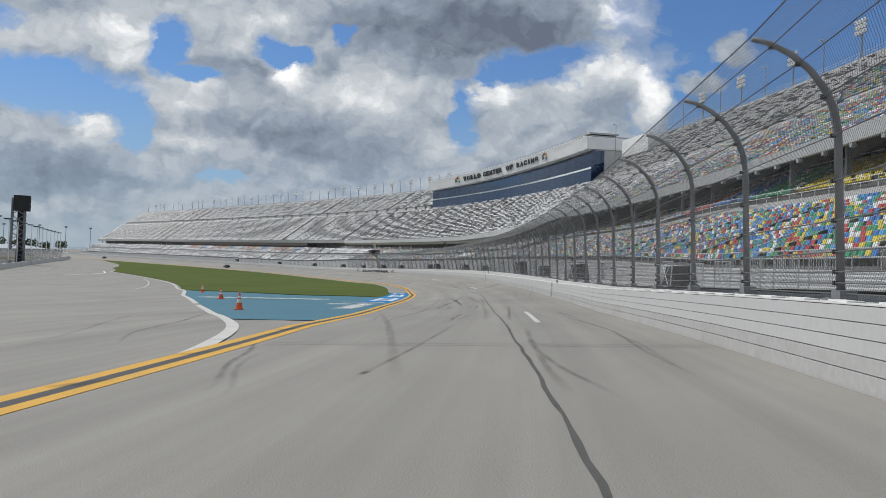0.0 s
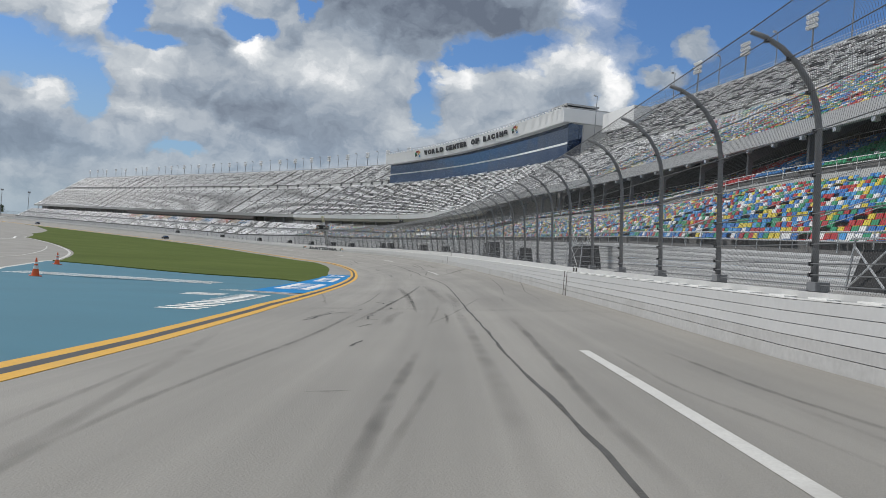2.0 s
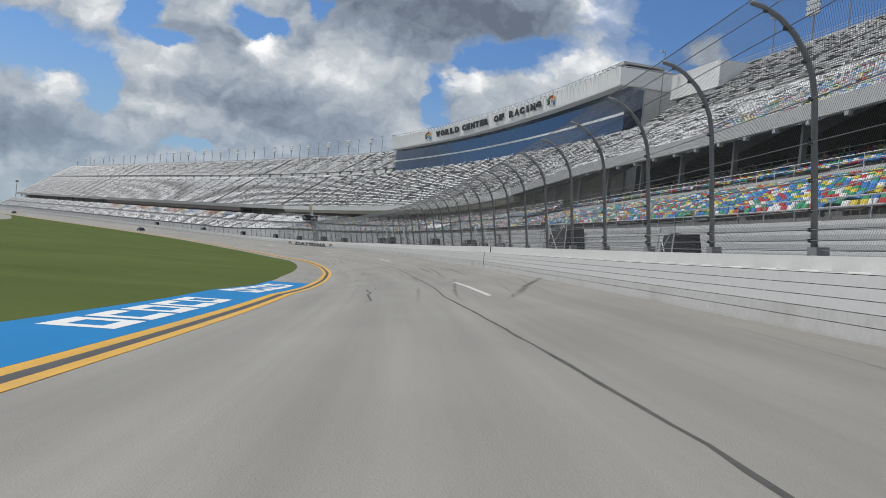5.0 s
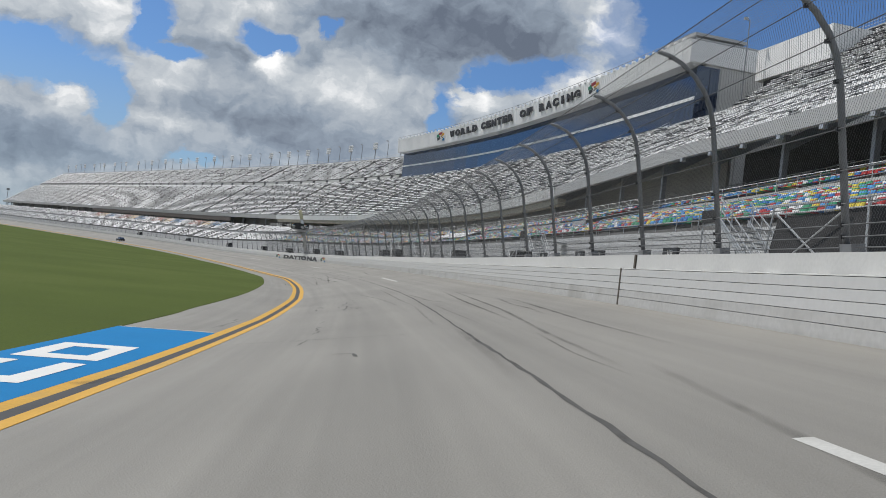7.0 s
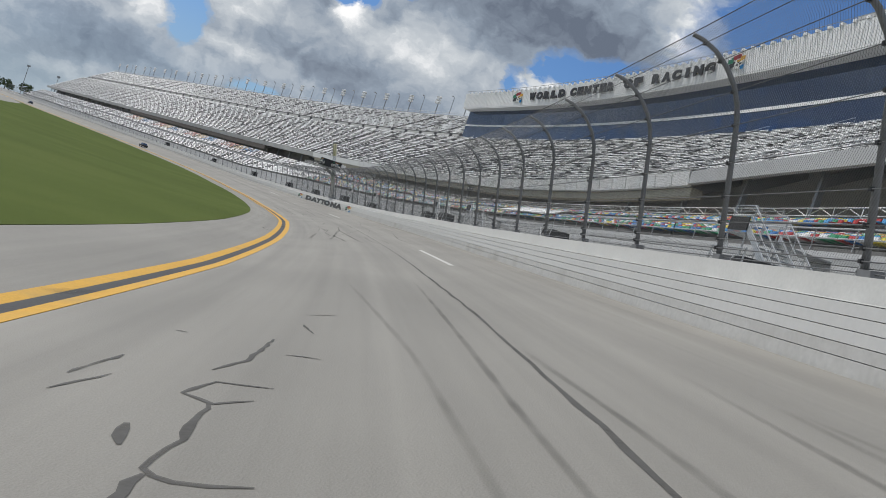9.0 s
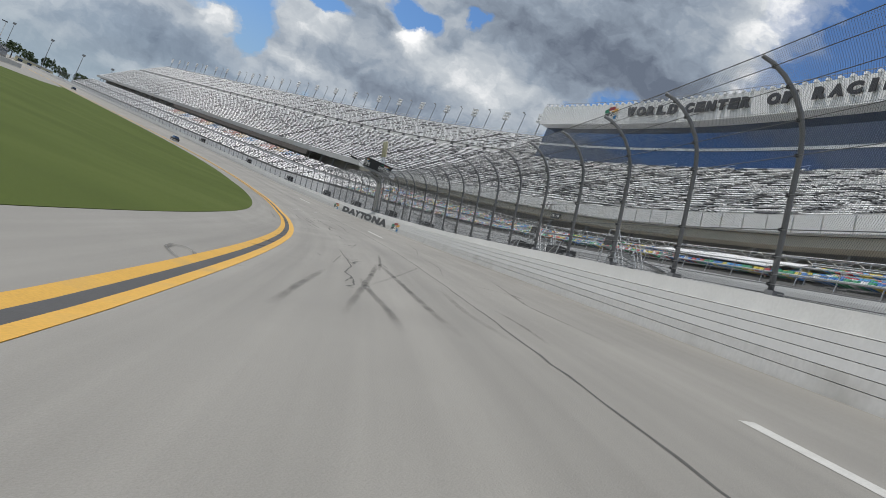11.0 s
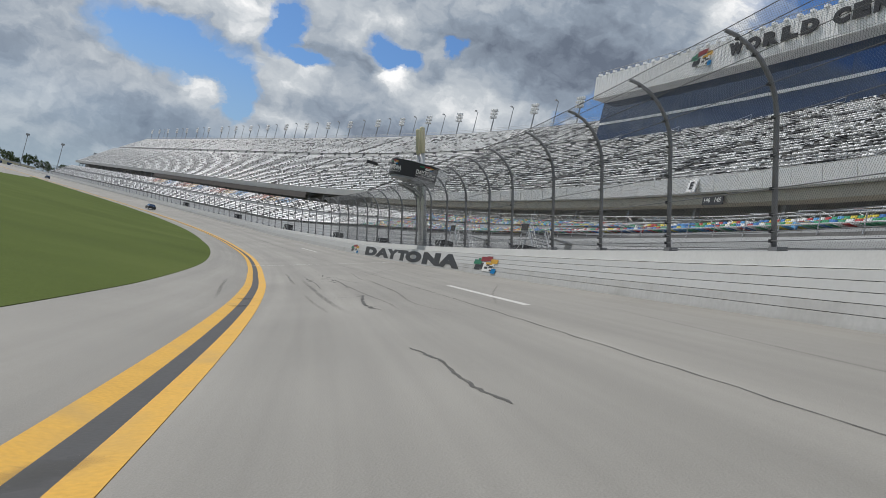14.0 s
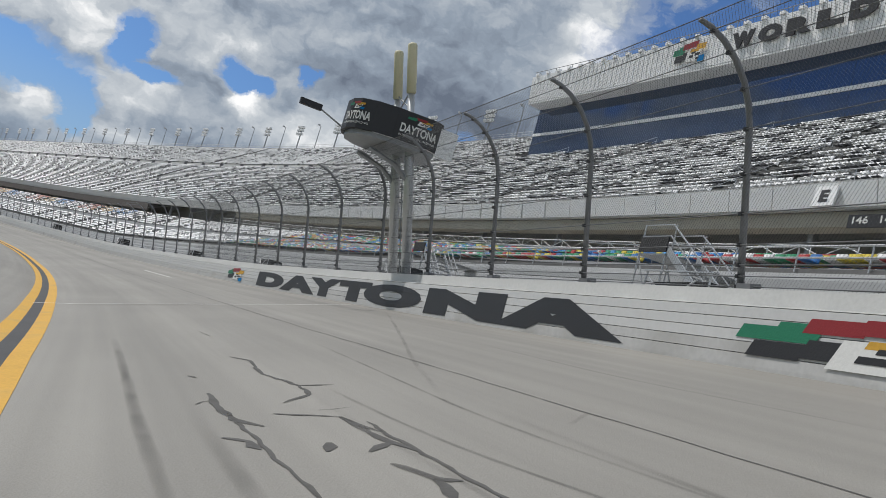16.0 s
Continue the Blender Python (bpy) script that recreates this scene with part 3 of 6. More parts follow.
tagged(part("paint_stripe", ribbon([(u, -47.5 - (u - 113) * 0.183) for u in steps(113, 198, 5)], 0.22, 0.02), LINEPAINT), "faded white line along the pit road", "road marking", kind="structure")

# sponsor lettering on the ground as plain white blocks
def ground_blocks(s0, s1, d0, d1, count, lift=0.018, hollow=True, fill=0.84):
    word = thing("painted_word", stand_at((s0 + s1) / 2, (d0 + d1) / 2), "white block lettering painted flat on blue asphalt", "ground paint", "words on the infield paint")
    inv = word.matrix_world.inverted()
    step = (s1 - s0) / count
    for k in range(count):
        a, b = s0 + (k + 0.5 - fill / 2) * step, s0 + (k + 0.5 + fill / 2) * step
        sh = Shape()
        bar = (b - a) * 0.24
        lane = (d1 - d0) * 0.26
        pieces = [(a, a + bar, d0, d1), (a + bar, b, d0, d0 + lane), (a + bar, b, d1 - lane, d1)]
        if k % 2 == 0:
            pieces.append((b - bar, b, d0 + lane, d1 - lane))
        if not hollow:
            pieces = [(a, b, d0, d1)]
        for u0, u1, v0, v1 in pieces:
            n = len(sh.v)
            for u, v in ((u0, v0), (u1, v0), (u1, v1), (u0, v1)):
                sh.v.append(tuple(inv @ at(u, v, lift=lift)))
            sh.f.append((n, n + 1, n + 2, n + 3))
        part("block", sh, WHITEPAINT, word)


ground_blocks(65.0, 75.5, -13.4, -11.6, 5)
ground_blocks(81.5, 93.5, -13.1, -11.7, 5)
ground_blocks(99.0, 117.2, -13.3, -11.75, 5)
ground_blocks(45.5, 57.0, -13.3, -12.1, 12, hollow=False, fill=0.5)
ground_blocks(45.8, 56.7, -12.75, -12.6, 3, hollow=False, fill=0.95, lift=0.022)
ground_blocks(54.6, 56.5, -15.2, -13.7, 3, hollow=False, fill=0.6)
ground_blocks(67, 71, -28, -17, 4, hollow=False, fill=0.4)

# seams, sealed cracks and rubber
_sag = [(-20, -3.0), (4.5, -3.25), (10, -3.5), (18, -3.86), (35, -4.38), (48, -4.6), (56, -4.6), (72, -4.5), (92, -5.1), (103, -4.95), (119, -4.73), (134, -4.36), (142, -4.28), (164, -4.3), (186, -4.4), (196, -4.42), (209, -4.35), (225, -4.38), (237, -4.58), (245, -4.7), (258, -4.9), (300, -5.1), (420, -5.1)]
def seam_d(s):
    return float(np.interp(s, [p[0] for p in _sag], [p[1] for p in _sag]))


rng = random.Random(7)
_pts, _w = [], []
for s in steps(-10, 330, 0.7):
    _pts.append((s, seam_d(s) + rng.uniform(-0.02, 0.02)))
    _w.append(max(0.018, float(np.interp(s, [0, 30, 60, 100, 135, 160, 175, 300], [0.06, 0.055, 0.05, 0.055, 0.06, 0.045, 0.028, 0.024])) * rng.uniform(0.6, 1.35)))
part("paving_seam", ribbon(_pts, _w, 0.0045), SEAL)
tagged(bpy.data.objects["paving_seam"], "dark sealed paving seam along the track", "road seam", kind="structure")
for s0, d0, d1, w in ((16.8, -9.2, 0, 0.036), (17.3, -9.2, 0, 0.03), (48.2, -10.5, 0, 0.034), (48.7, -10.5, 0, 0.026), (118, -10, -6, 0.02)):
    tagged(part("cross_seam", ribbon([(s0 - 0.17 * i, d0 + (d1 - d0) * i / 9) for i in range(10)], w, 0.008), SEAL), "thin dark joint across the asphalt", "road seam", kind="structure")


def crack(wide, *points):
    """A sealed crack that wanders from point to point (s, d), with ragged edges and thin ends."""
    r = random.Random(int(points[0][0] * 1000 - points[0][1] * 100))
    run, w = [], []
    for (u0, v0), (u1, v1) in zip(points[:-1], points[1:]):
        n = max(2, int(math.hypot(u1 - u0, v1 - v0) / 0.16))
        for k in range(n):
            q = k / n
            jog = 0.035 if k else 0.0
            run.append((u0 + (u1 - u0) * q + r.uniform(-jog, jog), v0 + (v1 - v0) * q + r.uniform(-jog, jog) * 0.6))
            w.append(wide * r.uniform(0.55, 1.3))
    run.append(points[-1])
    w.append(wide * 0.3)
    w[0] = wide * 0.45
    ob = part("sealed_crack", ribbon(run, w, 0.006), SEAL)
    tagged(ob, "black tar-sealed crack in grey asphalt", "road crack", kind="structure")


crack(0.0288, (43.2, -8.74), (46.5, -8.45))
crack(0.036, (40.5, -7.22), (41.6, -6.96))
crack(0.0648, (36.3, -6.92), (37.4, -6.82))
crack(0.0216, (31.0, -6.76), (31.2, -6.32))
crack(0.0648, (42.5, -8.69), (43.2, -8.57), (43.8, -8.58), (44.7, -8.50), (45.5, -8.39), (46.1, -7.96))
crack(0.0216, (45.5, -8.39), (45.7, -7.83), (45.6, -7.10))
crack(0.0576, (53.3, -6.90), (50.4, -7.10), (49.4, -7.13))
crack(0.0576, (44.8, -7.15), (44.2, -7.28), (43.1, -7.20))
crack(0.0432, (43.2, -7.60), (43.1, -7.19), (43.0, -6.94))
crack(0.0576, (47.7, -7.71), (47.0, -7.84))
crack(0.0864, (48.6, -6.92), (47.7, -6.89))
crack(0.036, (52.9, -6.91), (52.3, -7.17))
crack(0.0432, (51.8, -7.58), (52.2, -7.35))
crack(0.0576, (51.7, -7.55), (51.3, -7.29), (50.8, -7.27), (50.7, -7.08))
crack(0.0432, (51.6, -6.74), (51.2, -7.03))
crack(0.0648, (100.4, -7.59), (98.5, -7.55), (97.0, -7.40), (95.8, -7.51), (93.2, -7.41), (91.6, -7.33))
crack(0.0504, (91.6, -7.33), (91.0, -7.54))
crack(0.036, (96.6, -9.69), (96.3, -9.49))
crack(0.036, (94.1, -9.60), (94.6, -9.48))
crack(0.0288, (92.7, -9.52), (93.1, -9.17))
crack(0.0432, (102.0, -7.28), (100.9, -7.17))
crack(0.036, (92.0, -9.48), (92.1, -9.35))
crack(0.036, (116.8, -7.51), (117.2, -7.80), (117.2, -8.18), (115.9, -8.31))
crack(0.0288, (117.3, -8.57), (117.2, -8.18))
crack(0.0432, (113.2, -7.51), (113.0, -7.12))
crack(0.072, (113.0, -7.12), (112.3, -7.05))
crack(0.0504, (122.0, -8.00), (121.8, -8.13), (121.4, -8.15), (121.1, -8.06), (120.6, -8.13))
crack(0.0504, (120.6, -8.13), (120.2, -8.00), (119.6, -8.05), (119.2, -8.16))
crack(0.036, (124.2, -8.11), (124.9, -8.00))
crack(0.018, (123.4, -8.85), (123.5, -8.51))
crack(0.0504, (138.6, -7.12), (137.1, -7.20), (136.5, -7.42))
crack(0.0504, (135.9, -6.84), (136.0, -7.30), (135.5, -7.46), (135.2, -7.19), (135.4, -6.93))
crack(0.0648, (135.2, -7.22), (134.2, -7.18), (133.6, -7.26), (133.4, -7.07), (133.4, -6.67))
crack(0.072, (133.5, -7.23), (132.7, -7.31), (132.1, -7.41), (131.7, -7.27), (131.7, -7.09))
crack(0.0288, (132.4, -7.55), (132.7, -7.28), (132.5, -6.89))
crack(0.072, (132.8, -6.94), (132.5, -6.80), (132.1, -6.84), (131.7, -6.93))
crack(0.0432, (132.5, -6.80), (132.6, -6.65))
crack(0.0504, (136.9, -8.25), (135.9, -8.40))
crack(0.036, (136.0, -8.10), (135.3, -8.34))
crack(0.0576, (134.8, -8.50), (134.1, -8.49), (133.7, -8.49))
crack(0.08, (134.5, -7.58), (134.0, -7.49))
crack(0.0432, (137.6, -6.90), (137.5, -6.56))
crack(0.0288, (141.2, -6.93), (141.5, -6.52))
crack(0.036, (140.1, -6.89), (139.3, -6.73))
crack(0.036, (138.7, -8.18), (138.6, -8.03))
crack(0.035, (188.9, -6.91), (185.3, -6.79), (182.3, -6.97), (181.0, -6.81), (179.3, -6.94))
crack(0.04, (181.0, -6.81), (178.8, -6.75), (178.1, -6.91), (177.9, -6.76))
crack(0.015, (182.1, -7.10), (182.4, -6.66))
crack(0.015, (179.0, -7.01), (178.9, -6.68))
crack(0.01, (178.7, -9.25), (179.9, -8.51))
crack(0.015, (191.4, -7.22), (191.6, -6.65))
crack(0.025, (190.9, -6.99), (190.9, -6.67))
crack(0.035, (189.6, -6.42), (189.2, -6.75), (188.8, -6.89))
crack(0.02, (188.8, -6.89), (188.7, -7.14))
crack(0.045, (188.8, -6.87), (188.4, -6.70), (188.5, -6.45), (187.9, -6.72), (187.7, -6.63), (187.4, -6.50))
crack(0.02, (187.8, -7.04), (188.0, -6.73))
crack(0.09, (187.7, -6.70), (187.1, -6.69), (186.5, -6.70))
crack(0.036, (196.4, -6.74), (196.5, -6.60))
crack(0.0432, (213.2, -6.87), (211.7, -6.67), (209.6, -6.66), (208.6, -6.50))
crack(0.0432, (200.2, -6.97), (200.4, -6.64), (200.6, -6.48))
crack(0.0648, (201.0, -6.61), (200.7, -6.38), (200.5, -6.60), (200.2, -6.57), (200.0, -6.50))
crack(0.0288, (199.9, -6.59), (199.9, -6.28))
crack(0.0504, (227.9, -6.78), (227.2, -6.55), (226.7, -6.81))
crack(0.0864, (227.0, -6.60), (225.4, -6.73), (224.5, -6.78), (223.4, -6.83), (222.7, -6.83), (222.3, -6.73))
crack(0.101, (222.3, -6.73), (221.9, -6.80), (221.6, -6.72), (221.2, -6.62))
crack(0.0216, (226.5, -7.88), (226.7, -7.35), (226.7, -6.81))
crack(0.036, (238.6, -6.75), (235.7, -6.66), (232.1, -6.70))
crack(0.036, (239.9, -7.83), (235.8, -7.65), (232.3, -7.64))
crack(0.0432, (222.1, -6.85), (222.4, -6.60))
crack(0.0504, (244.6, -7.17), (244.1, -6.98), (242.5, -7.06), (241.4, -6.84), (241.4, -6.45))
crack(0.0576, (241.4, -6.84), (240.7, -6.88), (240.2, -7.24))
crack(0.0504, (239.6, -7.44), (239.3, -6.91))
crack(0.072, (239.3, -6.91), (238.7, -6.87), (238.1, -6.82), (237.7, -6.72))
crack(0.0432, (239.3, -6.91), (238.7, -6.82), (238.5, -6.75), (239.0, -6.75))
crack(0.0864, (238.1, -6.82), (237.8, -7.07))
crack(0.072, (237.4, -7.03), (237.1, -6.94), (236.9, -6.89), (236.8, -6.75))
crack(0.108, (236.9, -6.90), (236.4, -6.96))
crack(0.072, (241.0, -7.86), (240.2, -7.87), (239.4, -7.82), (239.0, -7.62))
crack(0.0432, (240.3, -8.04), (240.5, -7.89))
crack(0.0792, (238.6, -8.00), (238.4, -7.83), (238.1, -7.79))
crack(0.101, (238.2, -7.27), (237.9, -7.35))
crack(0.0504, (242.5, -7.93), (242.3, -7.85))
crack(0.0216, (248.0, -8.05), (248.0, -7.87))
crack(0.0216, (249.5, -7.08), (248.4, -7.00))
crack(0.018, (239.7, -7.02), (239.8, -6.68))



def mark(width, strength, *points, lift=0.003):
    """A tyre mark along points (s, d), fading at both ends and soft at its sides."""
    r = random.Random(int(points[0][0] * 100))
    line = sorted(points)
    if lift < 0.01 and line[-1][0] - line[0][0] > 3:    # marks run on past where they are plain
        (s0, d0), (s1, d1) = line[0], line[1]
        line.insert(0, (s0 - 1.5, d0 - 1.5 * (d1 - d0) / max(s1 - s0, 1.0)))
    ss, ds = [p[0] for p in line], [p[1] for p in line]
    n = 26
    run, w = [], []
    for k in range(n):
        u = ss[0] + (ss[-1] - ss[0]) * k / (n - 1)
        q = np.interp(u, ss, ds)
        for back in (0.8, -0.8):                      # eases the bends
            q += np.interp(min(max(u + back, ss[0]), ss[-1]), ss, ds)
        run.append((float(u), float(q / 3)))
        w.append(width * 1.25 * r.uniform(0.85, 1.15))
    ob = part("tyre_mark", ribbon(run, w, lift), SKID_STRONG if strength >= 0.5 else (SKID if strength >= 0.4 else SKID_FAINT))
    layer_ = ob.data.uv_layers.new(name="plan")
    for loop in ob.data.loops:
        layer_.data[loop.index].uv = (loop.vertex_index % 2, (loop.vertex_index // 2) / (n - 1))
    tagged(ob, "grey rubber tyre mark on the asphalt", "tyre mark", kind="structure")


mark(0.1, 0.45, (24.0, -5.60), (15.1, -5.85), (11.5, -6.00))
mark(0.13, 0.6, (11.5, -6.00), (11.0, -6.03))
mark(0.13, 0.4, (22.9, -3.51), (17.8, -3.52), (11.6, -3.39), (10.1, -3.28))
mark(0.1, 0.4, (16.2, -3.53), (11.9, -3.21), (9.9, -2.88))
mark(0.1, 0.4, (31.6, -1.87), (20.6, -1.36), (14.3, -1.57), (11.4, -1.49))
mark(0.12, 0.4, (10.7, -7.97), (13.1, -8.67), (15.1, -8.91), (19.2, -10.11))
mark(0.1, 0.35, (10.4, -7.66), (12.5, -8.33), (14.8, -8.65))
mark(0.2, 0.3, (40.2, -9.98), (16.3, -6.35), (10.5, -5.45))
mark(0.08, 0.35, (21.9, -1.68), (17.5, -1.35), (12.8, -1.47))
mark(0.1, 0.45, (27.5, -7.99), (29.5, -8.14), (33.0, -8.11), (38.9, -7.85), (47.2, -7.70))
mark(0.1, 0.35, (28.8, -8.70), (31.2, -8.93), (34.2, -9.22))
mark(0.14, 0.4, (27.6, -5.89), (30.3, -5.90), (35.9, -5.78))
mark(0.1, 0.3, (28.7, -5.69), (33.6, -5.40))
mark(0.22, 0.35, (27.8, -4.73), (31.2, -4.74), (36.2, -4.78), (50.5, -4.97))
mark(0.14, 0.4, (27.9, -3.89), (30.3, -3.90), (38.4, -3.71), (44.9, -3.60))
mark(0.08, 0.35, (36.6, -2.58), (32.0, -2.71), (29.7, -2.37), (28.3, -2.28))
mark(0.1, 0.4, (36.7, -1.69), (32.2, -1.69), (29.8, -1.49))
mark(0.1, 0.5, (60.1, -6.64), (47.3, -6.13))
mark(0.13, 0.5, (70.8, -5.92), (50.9, -7.04), (44.7, -7.32), (42.4, -7.45))
mark(0.25, 0.3, (42.4, -6.68), (44.6, -6.71), (47.3, -6.37))
mark(0.08, 0.35, (42.9, -5.64), (46.2, -5.52), (50.2, -5.43))
mark(0.06, 0.35, (42.1, -5.63), (44.9, -5.19), (52.1, -4.19))
mark(0.08, 0.5, (46.2, -5.31), (44.5, -5.24), (43.1, -5.26))
mark(0.08, 0.35, (51.3, -9.25), (63.5, -10.84))
mark(0.26, 0.42, (67.8, -7.15), (56.2, -6.54), (51.8, -6.35), (50.1, -6.36))
mark(0.34, 0.35, (70.4, -5.73), (57.7, -5.35), (53.0, -5.16), (50.2, -5.03))
mark(0.26, 0.3, (60.6, -4.91), (53.4, -4.79), (50.2, -4.82))
mark(0.07, 0.4, (50.2, -7.98), (53.2, -7.89), (61.9, -7.88))
mark(0.06, 0.35, (51.9, -9.39), (53.4, -9.58))
mark(0.06, 0.4, (80.9, -0.88), (65.0, -1.92), (58.7, -2.46))
mark(0.05, 0.35, (54.7, -3.84), (50.3, -4.49))
mark(0.06, 0.4, (91.7, 2.27), (60.7, -1.32), (55.4, -1.48), (52.7, -1.74))
mark(0.06, 0.35, (55.3, -2.90), (52.3, -3.11))
mark(0.25, 0.55, (115.1, 3.55), (97.5, -1.69), (93.7, -2.50), (90.7, -3.29))
mark(0.13, 0.45, (109.0, -3.21), (97.2, -4.37), (92.0, -4.74), (90.3, -4.73))
mark(0.12, 0.3, (100.4, -5.52), (94.1, -5.84), (91.3, -5.95))
mark(0.06, 0.35, (105.5, -1.84), (96.2, -2.63), (92.7, -2.91), (90.8, -3.18))
mark(0.04, 0.6, (105.9, -0.71), (97.1, -1.44), (93.1, -1.73))
mark(0.04, 0.5, (161.7, 21.96), (116.5, 6.90))
mark(0.1, 0.5, (138.0, -2.22), (122.3, -2.86), (113.9, -3.42), (110.9, -3.53), (109.4, -3.61))
mark(0.1, 0.5, (127.6, -1.60), (116.3, -2.11), (111.8, -2.15))
mark(0.05, 0.4, (114.5, -3.54), (110.3, -3.83), (109.1, -3.81))
mark(0.2, 0.3, (117.7, -4.80), (110.7, -4.98), (109.2, -5.04))
mark(0.08, 0.3, (126.2, -11.39), (131.4, -11.06))
mark(0.1, 0.5, (138.5, -2.62), (128.1, -3.09), (122.5, -3.25), (119.1, -3.35))
mark(0.1, 0.45, (129.3, -1.83), (124.3, -2.19), (121.7, -2.14), (120.5, -2.24))
mark(0.08, 0.3, (129.8, -4.82), (122.1, -5.09), (119.6, -5.13))
mark(0.05, 0.35, (129.9, -4.16), (123.5, -4.21), (119.1, -4.18))
mark(0.1, 0.4, (129.3, -11.35), (130.7, -11.31))
mark(0.1, 0.4, (125.8, -11.35), (126.6, -11.28))
mark(0.08, 0.4, (149.9, -4.84), (135.5, -4.93), (131.7, -4.87), (130.8, -4.83))
mark(0.09, 0.4, (139.7, -4.24), (135.2, -4.05), (132.4, -4.04), (131.0, -3.85))
mark(0.1, 0.35, (136.7, -2.21), (134.1, -2.06), (132.7, -1.95))
mark(0.08, 0.3, (148.3, -6.43), (138.2, -5.61), (131.6, -5.35))
mark(0.15, 0.45, (182.4, -7.46), (176.9, -7.76), (174.2, -7.85))
mark(0.13, 0.6, (189.2, -5.91), (178.1, -6.61), (174.4, -6.82))
mark(0.14, 0.6, (181.3, -6.60), (177.8, -6.47), (174.9, -6.23), (173.5, -6.16))
mark(0.14, 0.65, (189.3, -5.88), (179.6, -5.59), (175.5, -5.45), (173.9, -5.35))
mark(0.13, 0.35, (181.6, -4.71), (176.4, -4.75), (174.4, -4.61))
mark(0.08, 0.4, (185.4, -3.89), (184.6, -2.48), (182.6, -2.42))
mark(0.08, 0.4, (178.0, -3.97), (176.1, -3.85), (174.8, -3.87))
mark(0.09, 0.3, (179.7, -6.37), (192.9, -4.01))
mark(0.08, 0.4, (189.8, -2.07), (180.5, -2.75), (176.2, -2.53))
mark(0.05, 0.5, (195.8, -7.09), (191.8, -7.03), (188.6, -6.88), (186.9, -6.78))
mark(0.06, 0.4, (191.3, -7.04), (188.6, -7.19), (186.9, -7.26))
mark(0.1, 0.5, (195.7, -5.54), (190.4, -5.76), (187.7, -5.89), (186.5, -5.96))
mark(0.05, 0.4, (189.1, -5.76), (186.6, -5.67))
mark(0.06, 0.35, (190.2, -7.90), (188.1, -7.70))
mark(0.05, 0.35, (199.9, -3.39), (193.0, -3.41), (188.8, -3.82))
mark(0.09, 0.45, (203.5, -6.12), (201.6, -6.29), (200.7, -6.35))
mark(0.06, 0.35, (199.7, -6.44), (198.5, -6.55))
mark(0.06, 0.3, (219.5, -1.89), (208.6, -2.54), (201.2, -3.36))
mark(0.14, 0.45, (239.9, -8.11), (227.8, -7.78), (223.8, -7.59), (222.0, -7.48), (221.4, -7.42))
mark(0.09, 0.35, (229.2, -8.28), (223.9, -8.02), (221.9, -7.87))
mark(0.07, 0.4, (239.7, -6.86), (227.5, -6.43), (223.8, -6.20), (221.2, -6.23))
mark(0.08, 0.4, (239.5, -5.44), (228.6, -5.42), (223.9, -5.64), (222.1, -5.59), (220.9, -5.40))
mark(0.07, 0.35, (231.7, -1.43), (226.2, -2.94), (222.9, -3.61))
mark(0.1, 0.4, (226.7, -10.71), (231.5, -10.98), (237.8, -11.16))
mark(0.11, 0.4, (248.1, -8.65), (239.7, -8.58), (237.0, -8.50))
mark(0.05, 0.4, (241.1, -6.59), (238.4, -6.46), (237.1, -6.31), (236.2, -6.12))
mark(0.07, 0.35, (257.6, -0.51), (243.7, -4.71), (240.8, -5.44))
mark(0.06, 0.3, (238.4, -5.69), (239.0, -3.97))
mark(0.05, 0.4, (246.6, -5.44), (239.0, -5.69), (236.0, -5.50))
mark(0.06, 0.3, (246.2, -2.52), (241.3, -2.73), (238.5, -2.56))
mark(0.1, 0.5, (17.4, -12.6), (20.0, -13.58), (25.1, -14.38), (38.1, -17.69), (47.8, -20.6))
mark(0.12, 0.35, (16.0, -13.9), (22.0, -15.6), (34.0, -19.5))
tagged(part("tyre_mark", ribbon([(177.2, -9.95), (177.7, -10.25), (178.3, -10.5), (179.1, -10.55), (179.6, -10.35), (179.3, -10.1), (178.6, -9.95), (178.9, -9.85), (180.2, -9.86)], 0.09, 0.004), SKID_FLAT), "curled dark rubber mark on the apron", "tyre mark", kind="structure")
for s in (9.5, 14.2, 21.5, 50.5, 58.0, 61.5, 110.5, 141.0, 187.6, 191.5, 198.0, 200.4, 203.5, 206.2, 223.4, 226.6):
    mark(0.3, 0.45, (s, float(line_d(s)) - 0.55), (s + 1.1, float(line_d(s)) + 0.45), lift=0.015)

# ---- outer barrier: five steel tubes before a concrete wall ----
WALL_RUN = steps(-40, 340, 4)[:-1] + steps(340, 900, 10)
barrier = thing("safety_barrier", stand_at(0, 0, 0), "white painted barrier of five stacked steel tubes", "barrier", kind="structure")
_inv = barrier.matrix_world.inverted()


def world_part(name, sh, mat, owner, label="", smooth=False, kind=""):
    """A part whose corners are given in the world."""
    inv = owner.matrix_world.inverted()
    sh.v = [tuple(inv @ Vector(p)) for p in sh.v]
    return part(name, sh, mat, owner, label, smooth, kind)


for k in range(5):
    z0 = 0.02 + 0.187 * k
    lip = 0.004
    world_part("tube", Shape().sweep(WALL_RUN, [(0.02, z0 - (0.3 if k == 0 else 0)), (0.0, z0 + lip), (0.0, z0 + 0.181 - lip), (0.02, z0 + 0.181), (0.22, z0 + 0.181), (0.22, z0 - (0.3 if k == 0 else 0))], wall_z), WALLSCUFF if k < 2 else WALLPAINT, barrier)
world_part("back_strip", Shape().sweep(WALL_RUN, [(0.05, 0), (0.05, 0.95), (0.2, 0.95), (0.2, 0)], wall_z), GREYPANEL, barrier)
